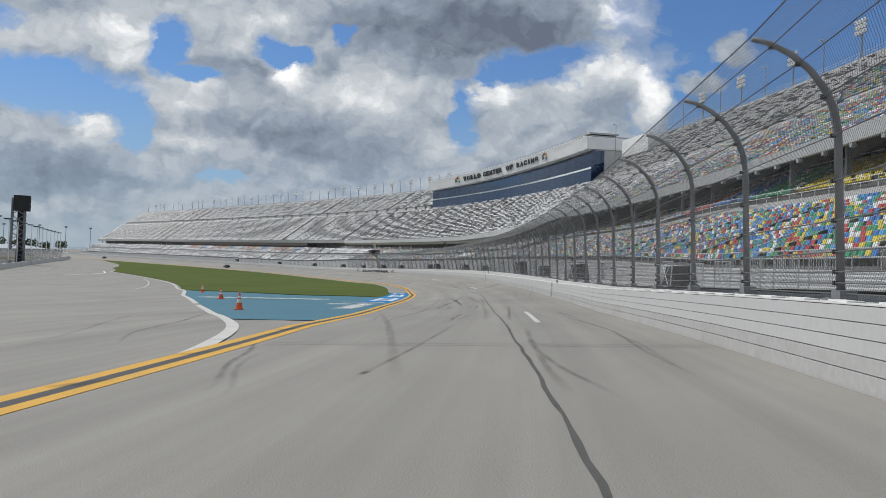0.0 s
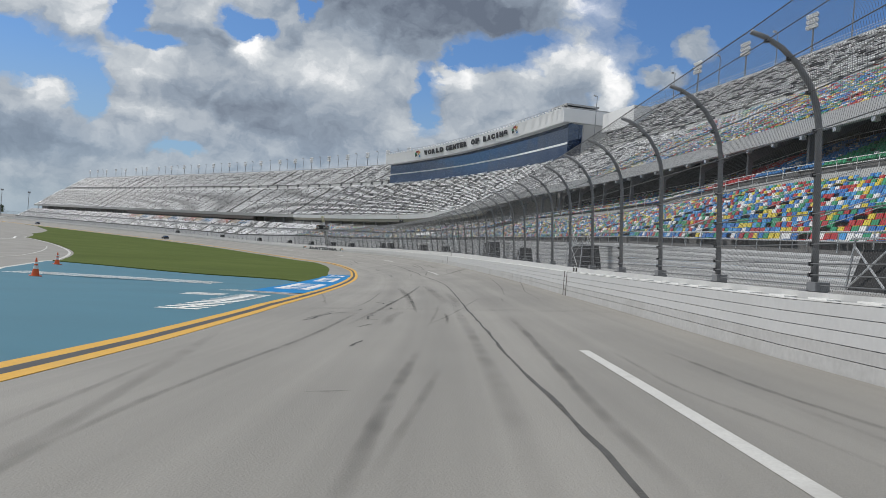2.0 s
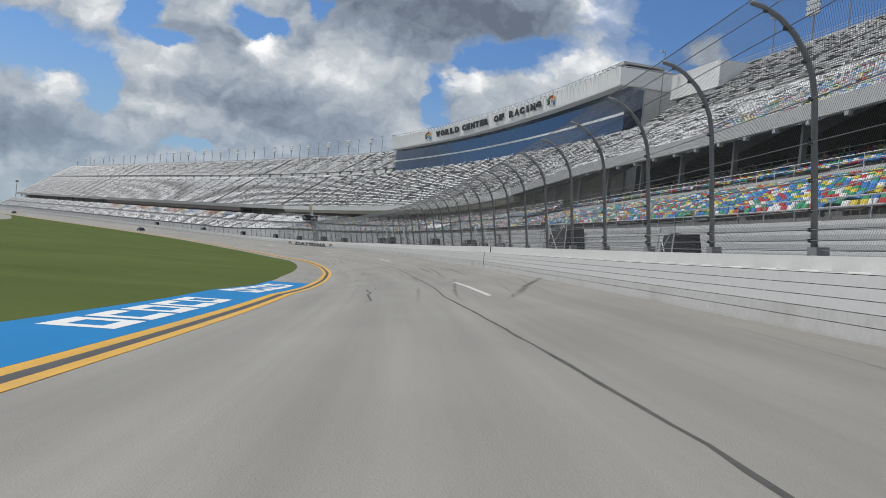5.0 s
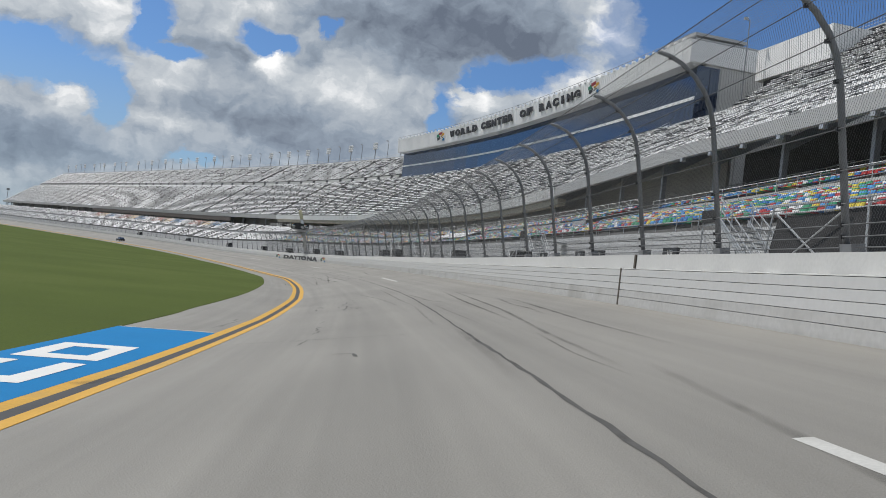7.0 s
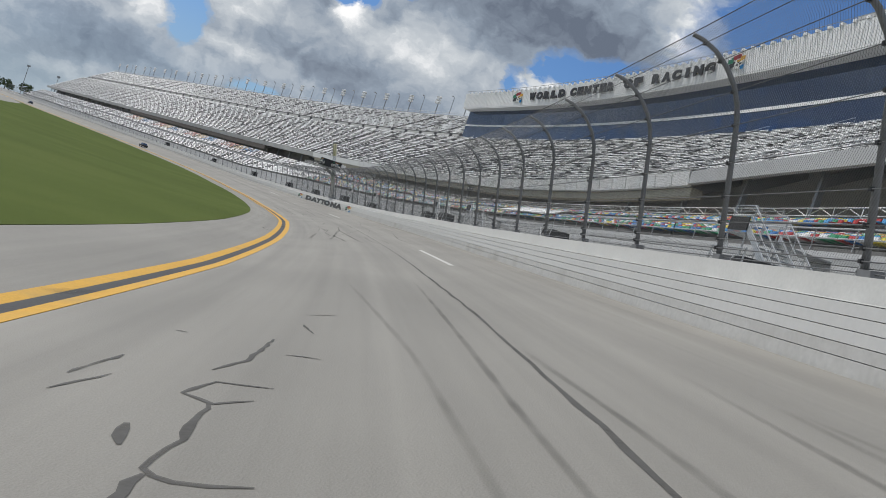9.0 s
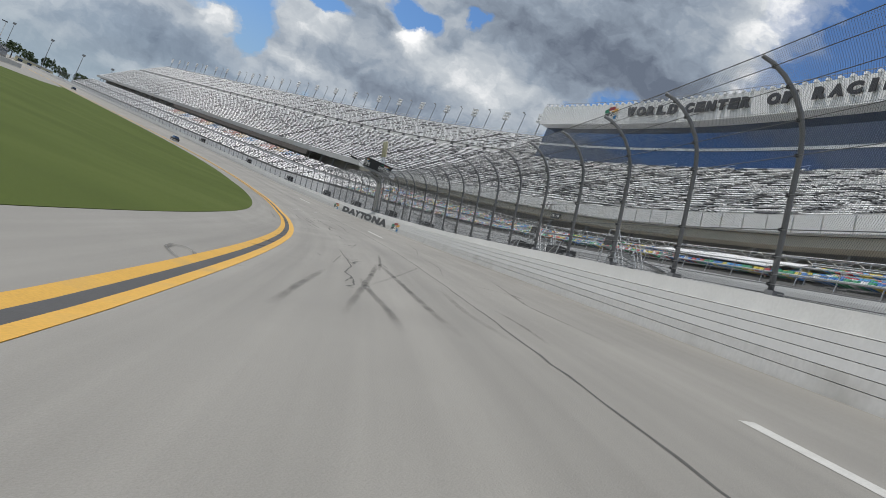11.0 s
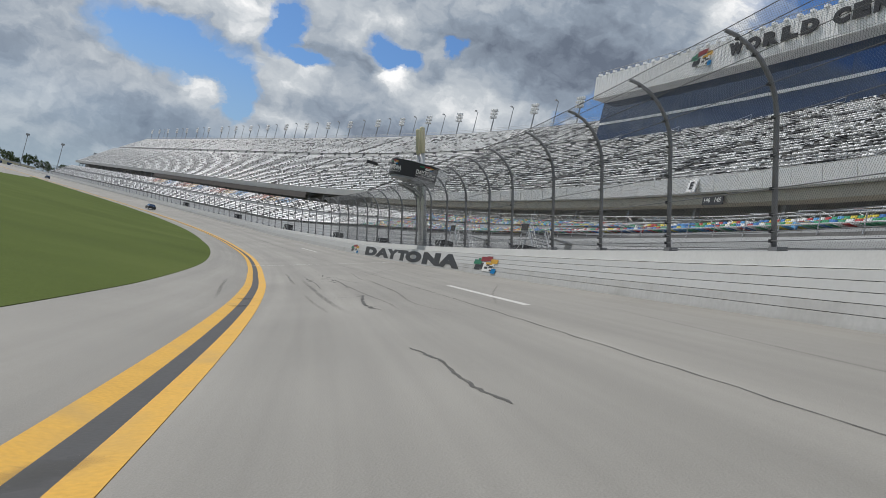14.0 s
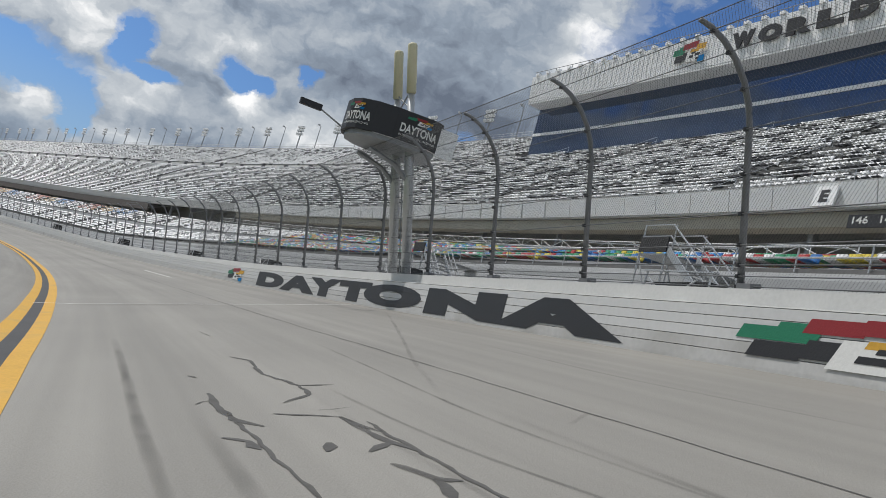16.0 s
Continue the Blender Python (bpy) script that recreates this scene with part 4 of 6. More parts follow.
world_part("cap", Shape().sweep(WALL_RUN, [(0.0, 0.957), (0.0, 0.975), (0.3, 0.975), (0.3, 0.957)], wall_z), WHITEPAINT, barrier)
for s in (57.55, 58.15, 120.5):
    bold = s in (57.55, 58.15, 120.5)
    m = stand_at(s, 0, float(wall_z(s)))
    sh = Shape().box(-0.012, 0.05, -0.05 if bold else -0.008, 0.05 if bold else 0.008, -0.05, 0.985 if bold else 0.95, m)
    world_part("joint", sh, BARK if bold else DARK, barrier, "dark upright joint strip" if bold else "")


def fence_rise(s):
    return float(np.interp(s, [0, 12, 31, 55, 100, 125, 190, 220], [0.93, 0.98, 1.07, 1.15, 1.34, 1.41, 1.41, 1.34]))


outer = part("wall_outer", Shape().sweep(WALL_RUN, [(0.36, -2.6), (0.4, 0), (1.05, 0), (1.1, -2.6)], lambda s: wall_z(s) + fence_rise(s)), PALECON)
tagged(outer, "pale grey concrete wall behind the barrier, carrying the fence", "wall", kind="structure")
for k, s in enumerate(steps(-30, 330, 1.55)):
    m = stand_at(s, 0.2, float(wall_z(s)))
    tagged(part("barrier_brace", Shape().box(-0.02, 0.2, -0.32, 0.32, 0.976, 1.0, m), WHITEPAINT), "white steel plate between barrier and wall", "brace", "barrier braces")
for s in (57.55, 58.15, 120.5):
    m = stand_at(s, 0.38, float(wall_z(s)))
    tagged(part("wall_joint", Shape().box(-0.03, 0.05, -0.05, 0.05, 0.95, fence_rise(s) + 0.003, m), BARK), "dark upright joint strip in the wall", "joint", kind="structure")

# ---- lettering ----
def letters(text, place, depth=0.0, bold=0.02, space=1.0):
    """Flat or raised letters; place(u, v, w) gives the world point of u across, v up (both 0 to 1) and w out."""
    cu = bpy.data.curves.new("letters", "FONT")
    cu.body, cu.size, cu.extrude, cu.offset, cu.space_character, cu.resolution_u = text, 1.0, depth / 2, bold, space, 4
    ob = bpy.data.objects.new("letters", cu)
    me = bpy.data.meshes.new_from_object(ob)
    co = np.array([v.co[:] for v in me.vertices])
    lo, hi = co.min(0), co.max(0)
    sh = Shape()
    sh.v = [tuple(place((c[0] - lo[0]) / (hi[0] - lo[0]), (c[1] - lo[1]) / (hi[1] - lo[1]), c[2] - lo[2])) for c in co]
    sh.f = [tuple(p.vertices) for p in me.polygons]
    bpy.data.objects.remove(ob)
    bpy.data.meshes.remove(me)
    bpy.data.curves.remove(cu)
    return sh


FLAG = [("green", 0.16, 0.7, 0.34, 0.86), ("green", 0.0, 0.48, 0.36, 0.76), ("red", 0.28, 0.68, 0.52, 0.96), ("red", 0.49, 0.72, 0.74, 1.0), ("black", 0.1, 0.14, 0.34, 0.46), ("black", 0.33, 0.2, 0.47, 0.56), ("white", 0.46, 0.08, 0.9, 0.62),
        ("yellow", 0.55, 0.5, 0.82, 0.64), ("yellow", 0.72, 0.58, 1.0, 0.84), ("black", 0.6, 0.42, 0.73, 0.52), ("black", 0.55, 0.24, 0.68, 0.37), ("black", 0.72, 0.31, 0.88, 0.43), ("black", 0.78, 0.12, 0.88, 0.22), ("blue", 0.86, 0.0, 1.04, 0.28)]


def flag_mark(place, owner):
    """A cluster of slanted coloured flags, as plain shapes."""
    mats = {"green": GREEN, "red": RED, "yellow": YELLOW, "black": BLACK, "white": WHITEPAINT, "blue": BLUE}
    for k, (c, u0, v0, u1, v1) in enumerate(FLAG):
        sh = Shape()
        lean = 0.1
        sh.add([place(u + lean * v, v, 0.002 * k) for u, v in ((u0, v0), (u1, v0), (u1, v1), (u0, v1))], [(0, 1, 2, 3)])
        world_part("flag", sh, mats[c], owner, c + " slanted flag shape")


def on_wall(s0, s1, z0, z1, d=-0.014):
    def place(u, v, w):
        s = s0 + (s1 - s0) * u
        x, y = plan(s, d - w)
        return Vector((float(x), float(y), float(wall_z(s)) + z0 + (z1 - z0) * v))
    return place


word = thing("wall_lettering", stand_at(262, 0, 0), "large black letters painted across the white barrier", "lettering", kind="structure")
for k, (ch, a, b) in enumerate((("D", 278.8, 273.4), ("A", 273.9, 267.9), ("Y", 269.0, 264.4), ("T", 264.7, 260.9), ("O", 261.6, 256.1), ("N", 255.7, 250.6), ("A", 251.0, 245.4))):
    world_part("letter", letters(ch, on_wall(a, b, 0.06, 0.84), bold=0.085), BLACK, word)
for s0, s1 in ((242.7, 238.3), (286.6, 282.6)):
    mark = thing("flag_emblem", stand_at((s0 + s1) / 2, 0, 0), "coloured flag shapes painted on the white barrier", "emblem", "flag emblems", kind="structure")
    flag_mark(on_wall(s0, s1, 0.08, 0.86), mark)

# ---- catch fence ----
def post_s(k):
    return float(np.interp(k, [-10, 0, 8, 17, 22, 25, 40, 44, 45, 46, 47, 48, 50, 51, 52, 150], [-37.6, 12.0, 51.65, 96.2, 121.2, 136.1, 212.9, 233.5, 239.4, 243.6, 248.7, 253.5, 262.9, 268.4, 273.7, 773.0]))


POSTS = [post_s(k) for k in range(-9, 150)]
BASE_D = 0.75
CURVE = [(0, 0), (0, 2.95), (-0.05, 3.35), (-0.17, 3.72), (-0.38, 4.08), (-0.66, 4.38), (-0.95, 4.57), (-1.2, 4.66)]


def fence_tall(s):
    """The fence is lower towards the turn."""
    return float(np.interp(s, [12, 22, 45, 60], [0.83, 0.89, 0.97, 1.0]))


def fence_foot(s):
    return float(wall_z(s) + fence_rise(s))


def bank(s):
    return math.degrees(math.atan2(float(wall_z(s) - np.interp(s, LOW_S, LOW_Z)), -float(line_d(s))))


def fence_point(s, x, z):
    a = -radians(0.85 * bank(s))
    z = z * fence_tall(s)
    bx, by = plan(s, BASE_D + x * math.cos(a) + z * math.sin(a))
    return Vector((float(bx), float(by), fence_foot(s) - x * math.sin(a) + z * math.cos(a)))


_len = np.concatenate([[0], np.cumsum([math.dist(CURVE[i], CURVE[i + 1]) for i in range(len(CURVE) - 1)])])


def fence_at(s, v):
    return fence_point(s, float(np.interp(v, _len, [c[0] for c in CURVE])), float(np.interp(v, _len, [c[1] for c in CURVE])))


def make_post(detail):
    p = thing("fence_post", pose(0, 0, 0), "grey steel fence post curving over the track", "fence post", "catch fence posts")
    upright = part("upright", Shape().tube([(x + 0.09, 0, z) for x, z in CURVE], [0.066, 0.062, 0.062, 0.06, 0.058, 0.056, 0.053, 0.05], 8 if detail else 5), POST, p, smooth=True)
    part("base_plate", Shape().box(-0.13, 0.25, -0.16, 0.16, -0.02, 0.04).box(-0.08, 0.16, -0.42, -0.08, 0.02, 0.18), POST, p, "square galvanised base block")
    if detail:
        for v in (0.12, 0.3, 0.5, 0.85, 1.4, 2.1, 2.9, 3.6, 4.3, 4.8):
            x, z = float(np.interp(v, _len, [c[0] for c in CURVE])), float(np.interp(v, _len, [c[1] for c in CURVE]))
            part("cable_clamp", Shape().box(x - 0.02, x + 0.05, -0.035, 0.035, z - 0.035, z + 0.035), BLACK, upright)
    return p


near_post, far_post = make_post(True), make_post(False)
for s in POSTS:
    src = near_post if s < 300 else far_post
    copy_thing(src, stand_at(s, BASE_D, fence_foot(s), lean=-0.85 * bank(s)) @ Matrix.Diagonal((1, 1, fence_tall(s), 1)))
for src in (near_post, far_post):
    for o in list(src.children_recursive) + [src]:
        bpy.data.objects.remove(o)
catch = thing("catch_fence", stand_at(0, BASE_D, 0), "steel cable and wire mesh catch fence over the wall", "fence")
for v in (0.12, 0.3, 0.5, 0.85, 1.4, 2.1, 2.9, 3.6, 4.3, 4.8, float(_len[-1]) - 0.03):
    world_part("cable", Shape().tube([fence_at(s, v) for s in POSTS], 0.011, 4), WIRE, catch)
mesh_v, mesh_f = [], []
_u = np.array([0, 1.0, 2.0, 2.95, 3.4, 3.9, 4.4, float(_len[-1])])
for sign in (1, -1):
    for s0 in np.arange(-8, 300, 0.075):
        n0 = len(mesh_v)
        r = 0.0016
        for v in _u:
            p = fence_at(float(s0 + sign * v * 0.75), float(v))
            mesh_v += [(p.x, p.y, p.z + r), (p.x + r, p.y + r * sign, p.z - r), (p.x - r, p.y - r * sign, p.z - r)]
        for i in range(len(_u) - 1):
            for k in range(3):
                a, b = n0 + 3 * i + k, n0 + 3 * i + (k + 1) % 3
                mesh_f.append((a, b, b + 3, a + 3))
wire = Shape()
wire.v, wire.f = mesh_v, mesh_f
world_part("wire_mesh", wire, WIRE, catch, "fine diamond wire mesh", kind="stuff")

# ---- service road and front of the stands ----
def low_front(s):
    return float(np.interp(s, [-60, 50, 80, 145, 200, 250, 320, 380, 800], [0.3, 0.45, 0.95, 1.25, 0.8, 0.25, -0.4, -1.9, -2.2]))


def low_top(s):
    return float(np.interp(s, [-60, 80, 160, 255, 340, 400, 800], [6.0, 6.1, 5.2, 3.2, 3.9, 4.3, 4.4]))


def lip_z(s):
    return float(np.interp(s, [165, 184, 196, 214, 245], [10.4, 9.6, 8.9, 8.2, 7.6]))


def top_z(s):
    return 33.2 if s < 196 else 31.4


ALL_S = steps(-40, 340, 5)[:-1] + steps(340, 780, 10)
service = Shape()
for s in ALL_S:
    for d in (1.06, 8.6):
        x, y = plan(s, d)
        service.v.append((float(x), float(y), float(wall_z(s)) + 1.13))
service.f = [(2 * i, 2 * i + 1, 2 * i + 3, 2 * i + 2) for i in range(len(ALL_S) - 1)]
tagged(part("service_road", service, CONCRETE), "pale concrete walkway between fence and stands", "pavement", kind="structure")


def low_rows(s):
    """d and height of the rows of the lower tier, with a walkway half way."""
    f, t = low_front(s), low_top(s)
    rise = (t - f - 0.7) / 12
    return [(8.9 + 0.76 * i, f + rise * i) for i in range(7)] + [(14.9 + 0.76 * i, f + rise * (i + 6) + 0.7) for i in range(6)]


def deep_rows(s):
    """The lower tier towards the turn: fourteen rows, a walkway, and eight rows that run under the deck."""
    f, g = low_front(s), float(np.interp(s, [60, 88, 110, 168], [1.0, 1.0, 0.82, 0.7]))
    return [(8.9 + 0.75 * i, f + 0.32 * g * i) for i in range(15)] + [(20.9 + 0.75 * i, f + (5.75 + 0.4 * i) * g) for i in range(8)]


def mid_rows(s):
    a = lip_z(s)
    return [(21.6 + 0.79 * i, a + 0.15 + (20.4 - a) * i / 23) for i in range(24)]


def top_rows(s):
    b = top_z(s)
    return [(43.4 + 0.82 * i, 22.6 + (b - 22.9) * i / 16) for i in range(17)]


def terrace(rows_at, a, b, step, thick=0.9):
    """Concrete steps carrying the rows, from a to b."""
    sh = Shape()
    ss = steps(a, b, step)
    count = None
    for s in ss:
        rows, prof = rows_at(s), []
        for i, (d, z) in enumerate(rows):
            nxt = rows[i + 1][0] - 0.42 if i + 1 < len(rows) else d + 0.5
            prof += [(d - 0.42, z), (nxt, z)]
        prof += [(prof[-1][0], prof[-1][1] - thick), (prof[0][0], prof[0][1] - thick)]
        count = len(prof)
        for d, z in prof:
            x, y = plan(s, d)
            sh.v.append((float(x), float(y), z))
    for i in range(len(ss) - 1):
        for k in range(count):
            p, q = i * count + k, i * count + (k + 1) % count
            sh.f.append((p, p + count, q + count, q))
    sh.f += [tuple(range(count)), tuple((len(ss) - 1) * count + k for k in reversed(range(count)))]
    return sh


SINGLE = (46.0, 75.5)   # the front rows of this stretch are seats of their own
SEAT_X = np.array([-0.16, 0.22, 0.30, 0.36, 0.27, -0.16])
SEAT_Z = np.array([0.40, 0.38, 0.66, 0.65, 0.33, 0.35])


def seat_rows(name, rows_at, a, b, pitch, mat, owner, label, chance=0.0, skip=(), single_stretch=False):
    """Plastic seats, each an island of its own, with stair gaps between blocks."""
    r = np.random.RandomState(int(a * 7 + len(rows_at(a)) * 131) % 100000)
    out = []
    half = pitch * (0.43 if mat == SEATS_MIXED else 0.4)
    for i in range(len(rows_at(a))):
        if i in skip:
            continue
        ss = np.arange(a + pitch / 2, b, pitch)
        ss = ss[((ss + 400) % 13.4) > 1.25]
        if single_stretch and i < 6:
            ss = ss[(ss < SINGLE[0]) | (ss > SINGLE[1])]
        if chance:
            ss = ss[r.rand(len(ss)) > chance]
        d = np.interp(ss, [a, b], [rows_at(a)[i][0], rows_at(b)[i][0]])
        z = np.array([rows_at(float(s))[i][1] for s in ss])
        h = np.interp(ss, S_AXIS, HEAD)
        x0, y0 = np.interp(ss, S_AXIS, CX), np.interp(ss, S_AXIS, CY)
        tip = r.uniform(-0.02, 0.02, len(ss))
        for side in (-half, half):
            dx = d[:, None] + SEAT_X[None] + tip[:, None]
            X = x0[:, None] + np.cos(h)[:, None] * dx + np.sin(h)[:, None] * side
            Y = y0[:, None] - np.sin(h)[:, None] * dx + np.cos(h)[:, None] * side
            out.append(np.stack([X, Y, z[:, None] + SEAT_Z[None] + 0 * X], -1))
    left = np.concatenate(out[0::2])
    right = np.concatenate(out[1::2])
    v = np.concatenate([left, right], 1)
    inv = np.array(owner.matrix_world.inverted())
    v = v @ inv[:3, :3].T + inv[:3, 3]
    n = len(v)
    q = [(k, (k + 1) % 6, (k + 1) % 6 + 6, k + 6) for k in range(6)] + [(0, 5, 4, 1), (1, 4, 3, 2), (6, 7, 10, 11), (7, 8, 9, 10)]
    f = (np.array(q)[None] + 12 * np.arange(n)[:, None, None]).reshape(-1)
    me = bpy.data.meshes.new(name)
    me.vertices.add(n * 12)
    me.vertices.foreach_set("co", v.reshape(-1))
    me.loops.add(len(f))
    me.loops.foreach_set("vertex_index", f)
    me.polygons.add(len(f) // 4)
    me.polygons.foreach_set("loop_start", np.arange(0, len(f), 4))
    me.polygons.foreach_set("loop_total", np.full(len(f) // 4, 4))
    me.materials.append(mat)
    me.update(calc_edges=True)
    return part(name, me, mat, owner, label, kind="stuff")


def rail_run(owner, a, b, d_at, z_at, step, high=1.0, mat=None, every=2.4):
    """Two rails with posts, along the front of a tier."""
    mat = mat or ALU
    ss = steps(a, b, step)
    for k, h in enumerate((high, high * 0.55)):
        world_part("rail", Shape().tube([at(s, d_at(s), z_at(s) + h) for s in ss], 0.03, 4), mat, owner)
    posts = Shape()
    for s in steps(a, b, every):
        p = at(s, d_at(s), z_at(s))
        posts.tube([p, p + Vector((0, 0, high))], 0.025, 4)
    world_part("baluster_run", posts, mat, owner, kind="stuff")


def stand_section(a, b):
    near = a < 340
    mid = (a + b) / 2
    step = 5 if near else 10
    pitch = 0.56 if near else 1.12
    text = "grandstand section with multicoloured plastic seats" if mid < 130 else "grandstand section with plastic seats coloured white for sun glare"
    st = thing("grandstand_section", stand_at(mid, 8.5, float(wall_z(mid)) + 1.15), text, "grandstand", "grandstand sections")
    # front wall of horizontal boards
    foot = lambda s: float(wall_z(s)) + 1.1
    ss = steps(a + 0.02, b - 0.02, step)
    for k in range(6):
        sh = Shape()
        for s in ss:
            h = (low_front(s) - 0.15 - foot(s)) / 6
            z0 = foot(s) + h * k
            for d, z in ((8.3, z0), (8.27, z0 + h * 0.5), (8.3, z0 + h * 0.94), (8.45, z0 + h * 0.94), (8.45, z0)):
                x, y = plan(s, d)
                sh.v.append((float(x), float(y), z))
        for i in range(len(ss) - 1):
            for j in range(5):
                p, q = i * 5 + j, i * 5 + (j + 1) % 5
                sh.f.append((p, p + 5, q + 5, q))
        world_part("board", sh, GREYPANEL, st)
    low_mat = SEATS_MIXED if mid < 310 else SEATS_FAR
    if mid < 168:
        world_part("lower_terrace", terrace(deep_rows, a, b, step), TERRACE, st)
        for row, high in ((14, 0.95), (22, 0.25)):
            d0 = 20.3 if row == 14 else 26.9
            world_part("walkway_wall", Shape().sweep(ss, [(d0, 0), (d0, high), (d0 + 0.14, high), (d0 + 0.14, 0)], lambda s, row=row: deep_rows(s)[row][1]), PALECON, st)
            rail_run(st, a, b, lambda s, d0=d0: d0, lambda s, row=row, high=high: deep_rows(s)[row][1] + high, step, 0.8, WHITESTEEL)
        for s in steps(a, b, 4.4)[:-1]:
            m = stand_at(s + 1, 20.9, lip_z(s) - 0.95)
            world_part("deck_lamp", Shape().box(-0.28, 0.05, -0.22, 0.22, -0.28, 0.0, m).box(-0.02, 0.04, -0.03, 0.03, 0.0, 0.14, m), ALU, st, "small pale floodlamp under the deck edge")
        # the shade under the deck is put into this wall's near-black colour
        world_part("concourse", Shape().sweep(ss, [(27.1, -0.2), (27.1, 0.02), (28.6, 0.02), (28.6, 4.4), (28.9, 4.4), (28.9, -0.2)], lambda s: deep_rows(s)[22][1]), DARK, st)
        if b <= 110:
            seat_rows("seat_block", deep_rows, a, b, pitch, low_mat, st, "rows of plastic seats in the lower tier", chance=0.04, skip=range(14, 23), single_stretch=True)
            for k, (u, v) in enumerate(((-40, 69), (69, 78.5), (78.5, 89), (89, 99), (99, 110))):
                u, v = max(u, a), min(v, b)
                if v - u > 1:
                    seat_rows("seat_block", deep_rows, u, v, pitch, (BLOCK_SEATS + [SEATS_HALF])[k], st, ("yellow", "green", "blue", "red", "half glare-white mixed")[k] + " block of plastic seats", chance=0.04, skip=range(15))
        else:
            seat_rows("seat_block", deep_rows, a, b, pitch, low_mat, st, "rows of plastic seats in the lower tier", chance=0.04, skip=(14,), single_stretch=True)
    else:
        world_part("lower_terrace", terrace(low_rows, a, b, step), TERRACE, st)
        world_part("walkway_wall", Shape().sweep(ss, [(14.15, 0), (14.15, 0.8), (14.3, 0.8), (14.3, 0)], lambda s: low_rows(s)[6][1]), GREYPANEL, st)
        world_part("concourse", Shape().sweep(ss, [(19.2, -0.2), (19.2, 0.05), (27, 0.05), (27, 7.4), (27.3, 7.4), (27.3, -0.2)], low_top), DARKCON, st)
        sponsor = 400 <= a < 560
        seat_rows("seat_block", low_rows, a, b, pitch * 0.8, low_mat, st, "rows of plastic seats in the lower tier", chance=0.04, skip=(6, 9, 10, 11, 12) if sponsor else (6,))
        if sponsor:
            world_part("front_screen", Shape().sweep(ss, [(20.4, 0.9), (20.4, 2.3), (20.6, 2.3), (20.6, 0.9)], low_top), BROWNPANEL, st, "brown-grey screen behind the coloured seats")
            for k, u in enumerate(steps(a, b, 10)[:-1]):
                seat_rows("seat_block", low_rows, u, u + 10, pitch * 0.8, PASTEL_SEATS[(int(a) // 10 + k * 3) % 4], st, "faded coloured block of plastic seats", chance=0.04, skip=range(9))
        if near:
            rail_run(st, a, b, lambda s: 19.2, low_top, step, 1.05, WHITESTEEL)
            zig = [at(s, 19.2, low_top(s) + (1.02 if k % 2 else 0.55)) for k, s in enumerate(steps(a, b, 1.2))]
            world_part("rail_bracing", Shape().tube(zig, 0.025, 4), WHITESTEEL, st, "zigzag white bracing in the rail")
            if a >= 195:
                world_part("beam", Shape().sweep(ss, [(21.25, -1.0), (21.25, -1.75), (22.3, -1.75), (22.3, -1.0)], lip_z), TAN, st, "tan steel beam under the deck")
    if near:
        rail_run(st, a, b, lambda s: 8.42, lambda s: low_front(s) - 0.1, step, 0.75)
    if near:
        # handrails up the aisles
        k0 = math.ceil((a + 400 - 0.6) / 13.4)
        while 13.4 * k0 - 399.4 < b:
            s = 13.4 * k0 - 399.4
            k0 += 1
            runs = [mid_rows(s)[:12], mid_rows(s)[12:]]
            runs += [deep_rows(s)[:14], deep_rows(s)[15:]] if mid < 168 else [low_rows(s)[:6], low_rows(s)[7:]]
            if b <= 196 or a >= 325:
                runs.append(top_rows(s))
            for rows in runs:
                (d0, z0), (d1, z1) = rows[0], rows[-1]
                pts = [at(s, d0 - 0.1, z0), at(s, d0 - 0.1, z0 + 0.95), at(s, d1, z1 + 0.95), at(s, d1, z1)]
                world_part("aisle_rail", Shape().tube(pts, 0.028, 4).tube([at(s, d0 - 0.1, z0 + 0.5), at(s, d1, z1 + 0.5)], 0.02, 4), ALU, st)
    # upper deck
    world_part("upper_terrace", terrace(mid_rows, a, b, step), TERRACE, st)
    up_mat = SEATS_MIXED if mid < 110 else (SEATS_HALF if mid < 130 else (SEATS_GLARE if near else SEATS_FAR))
    seat_rows("seat_block", mid_rows, a, b, pitch, up_mat, st, "rows of plastic seats in the upper deck", chance=0.03)
    for c, d in ((a, b),):
        if mid < 185:
            world_part("deck_edge", Shape().sweep(ss, [(20.75, -0.85), (20.75, 0.25), (21.15, 0.25), (21.15, -0.85)], lip_z), GREYPANEL, st, "grey steel edge of the upper deck")
        else:
            world_part("deck_edge", Shape().sweep(ss, [(20.9, -1.0 if near else -0.9), (20.6, 0.3), (20.75, 0.3), (21.15, -1.0 if near else -0.9)], lip_z), PALECON, st, "pale panelled edge of the upper deck")
            if near:
                for u in steps(a, b, 3.0)[:-1]:
                    world_part("deck_panel", Shape().sweep([u + 0.03, u + 2.9], [(20.83, -0.92), (20.57, 0.22), (20.6, 0.22), (20.87, -0.92)], lip_z), WHITESTEEL, st)
    if near:
        rail_run(st, a, b, lambda s: 20.85, lambda s: lip_z(s) + 0.25, step, 0.7)
    for s in steps(a, b, 10)[:-1]:
        m = stand_at(s + 3, 22.5, low_top(s))
        h = lip_z(s) - low_top(s)
        world_part("column", Shape().box(-0.2, 0.2, -0.17, 0.17, -1.5, h - 0.4, m), STEEL, st)
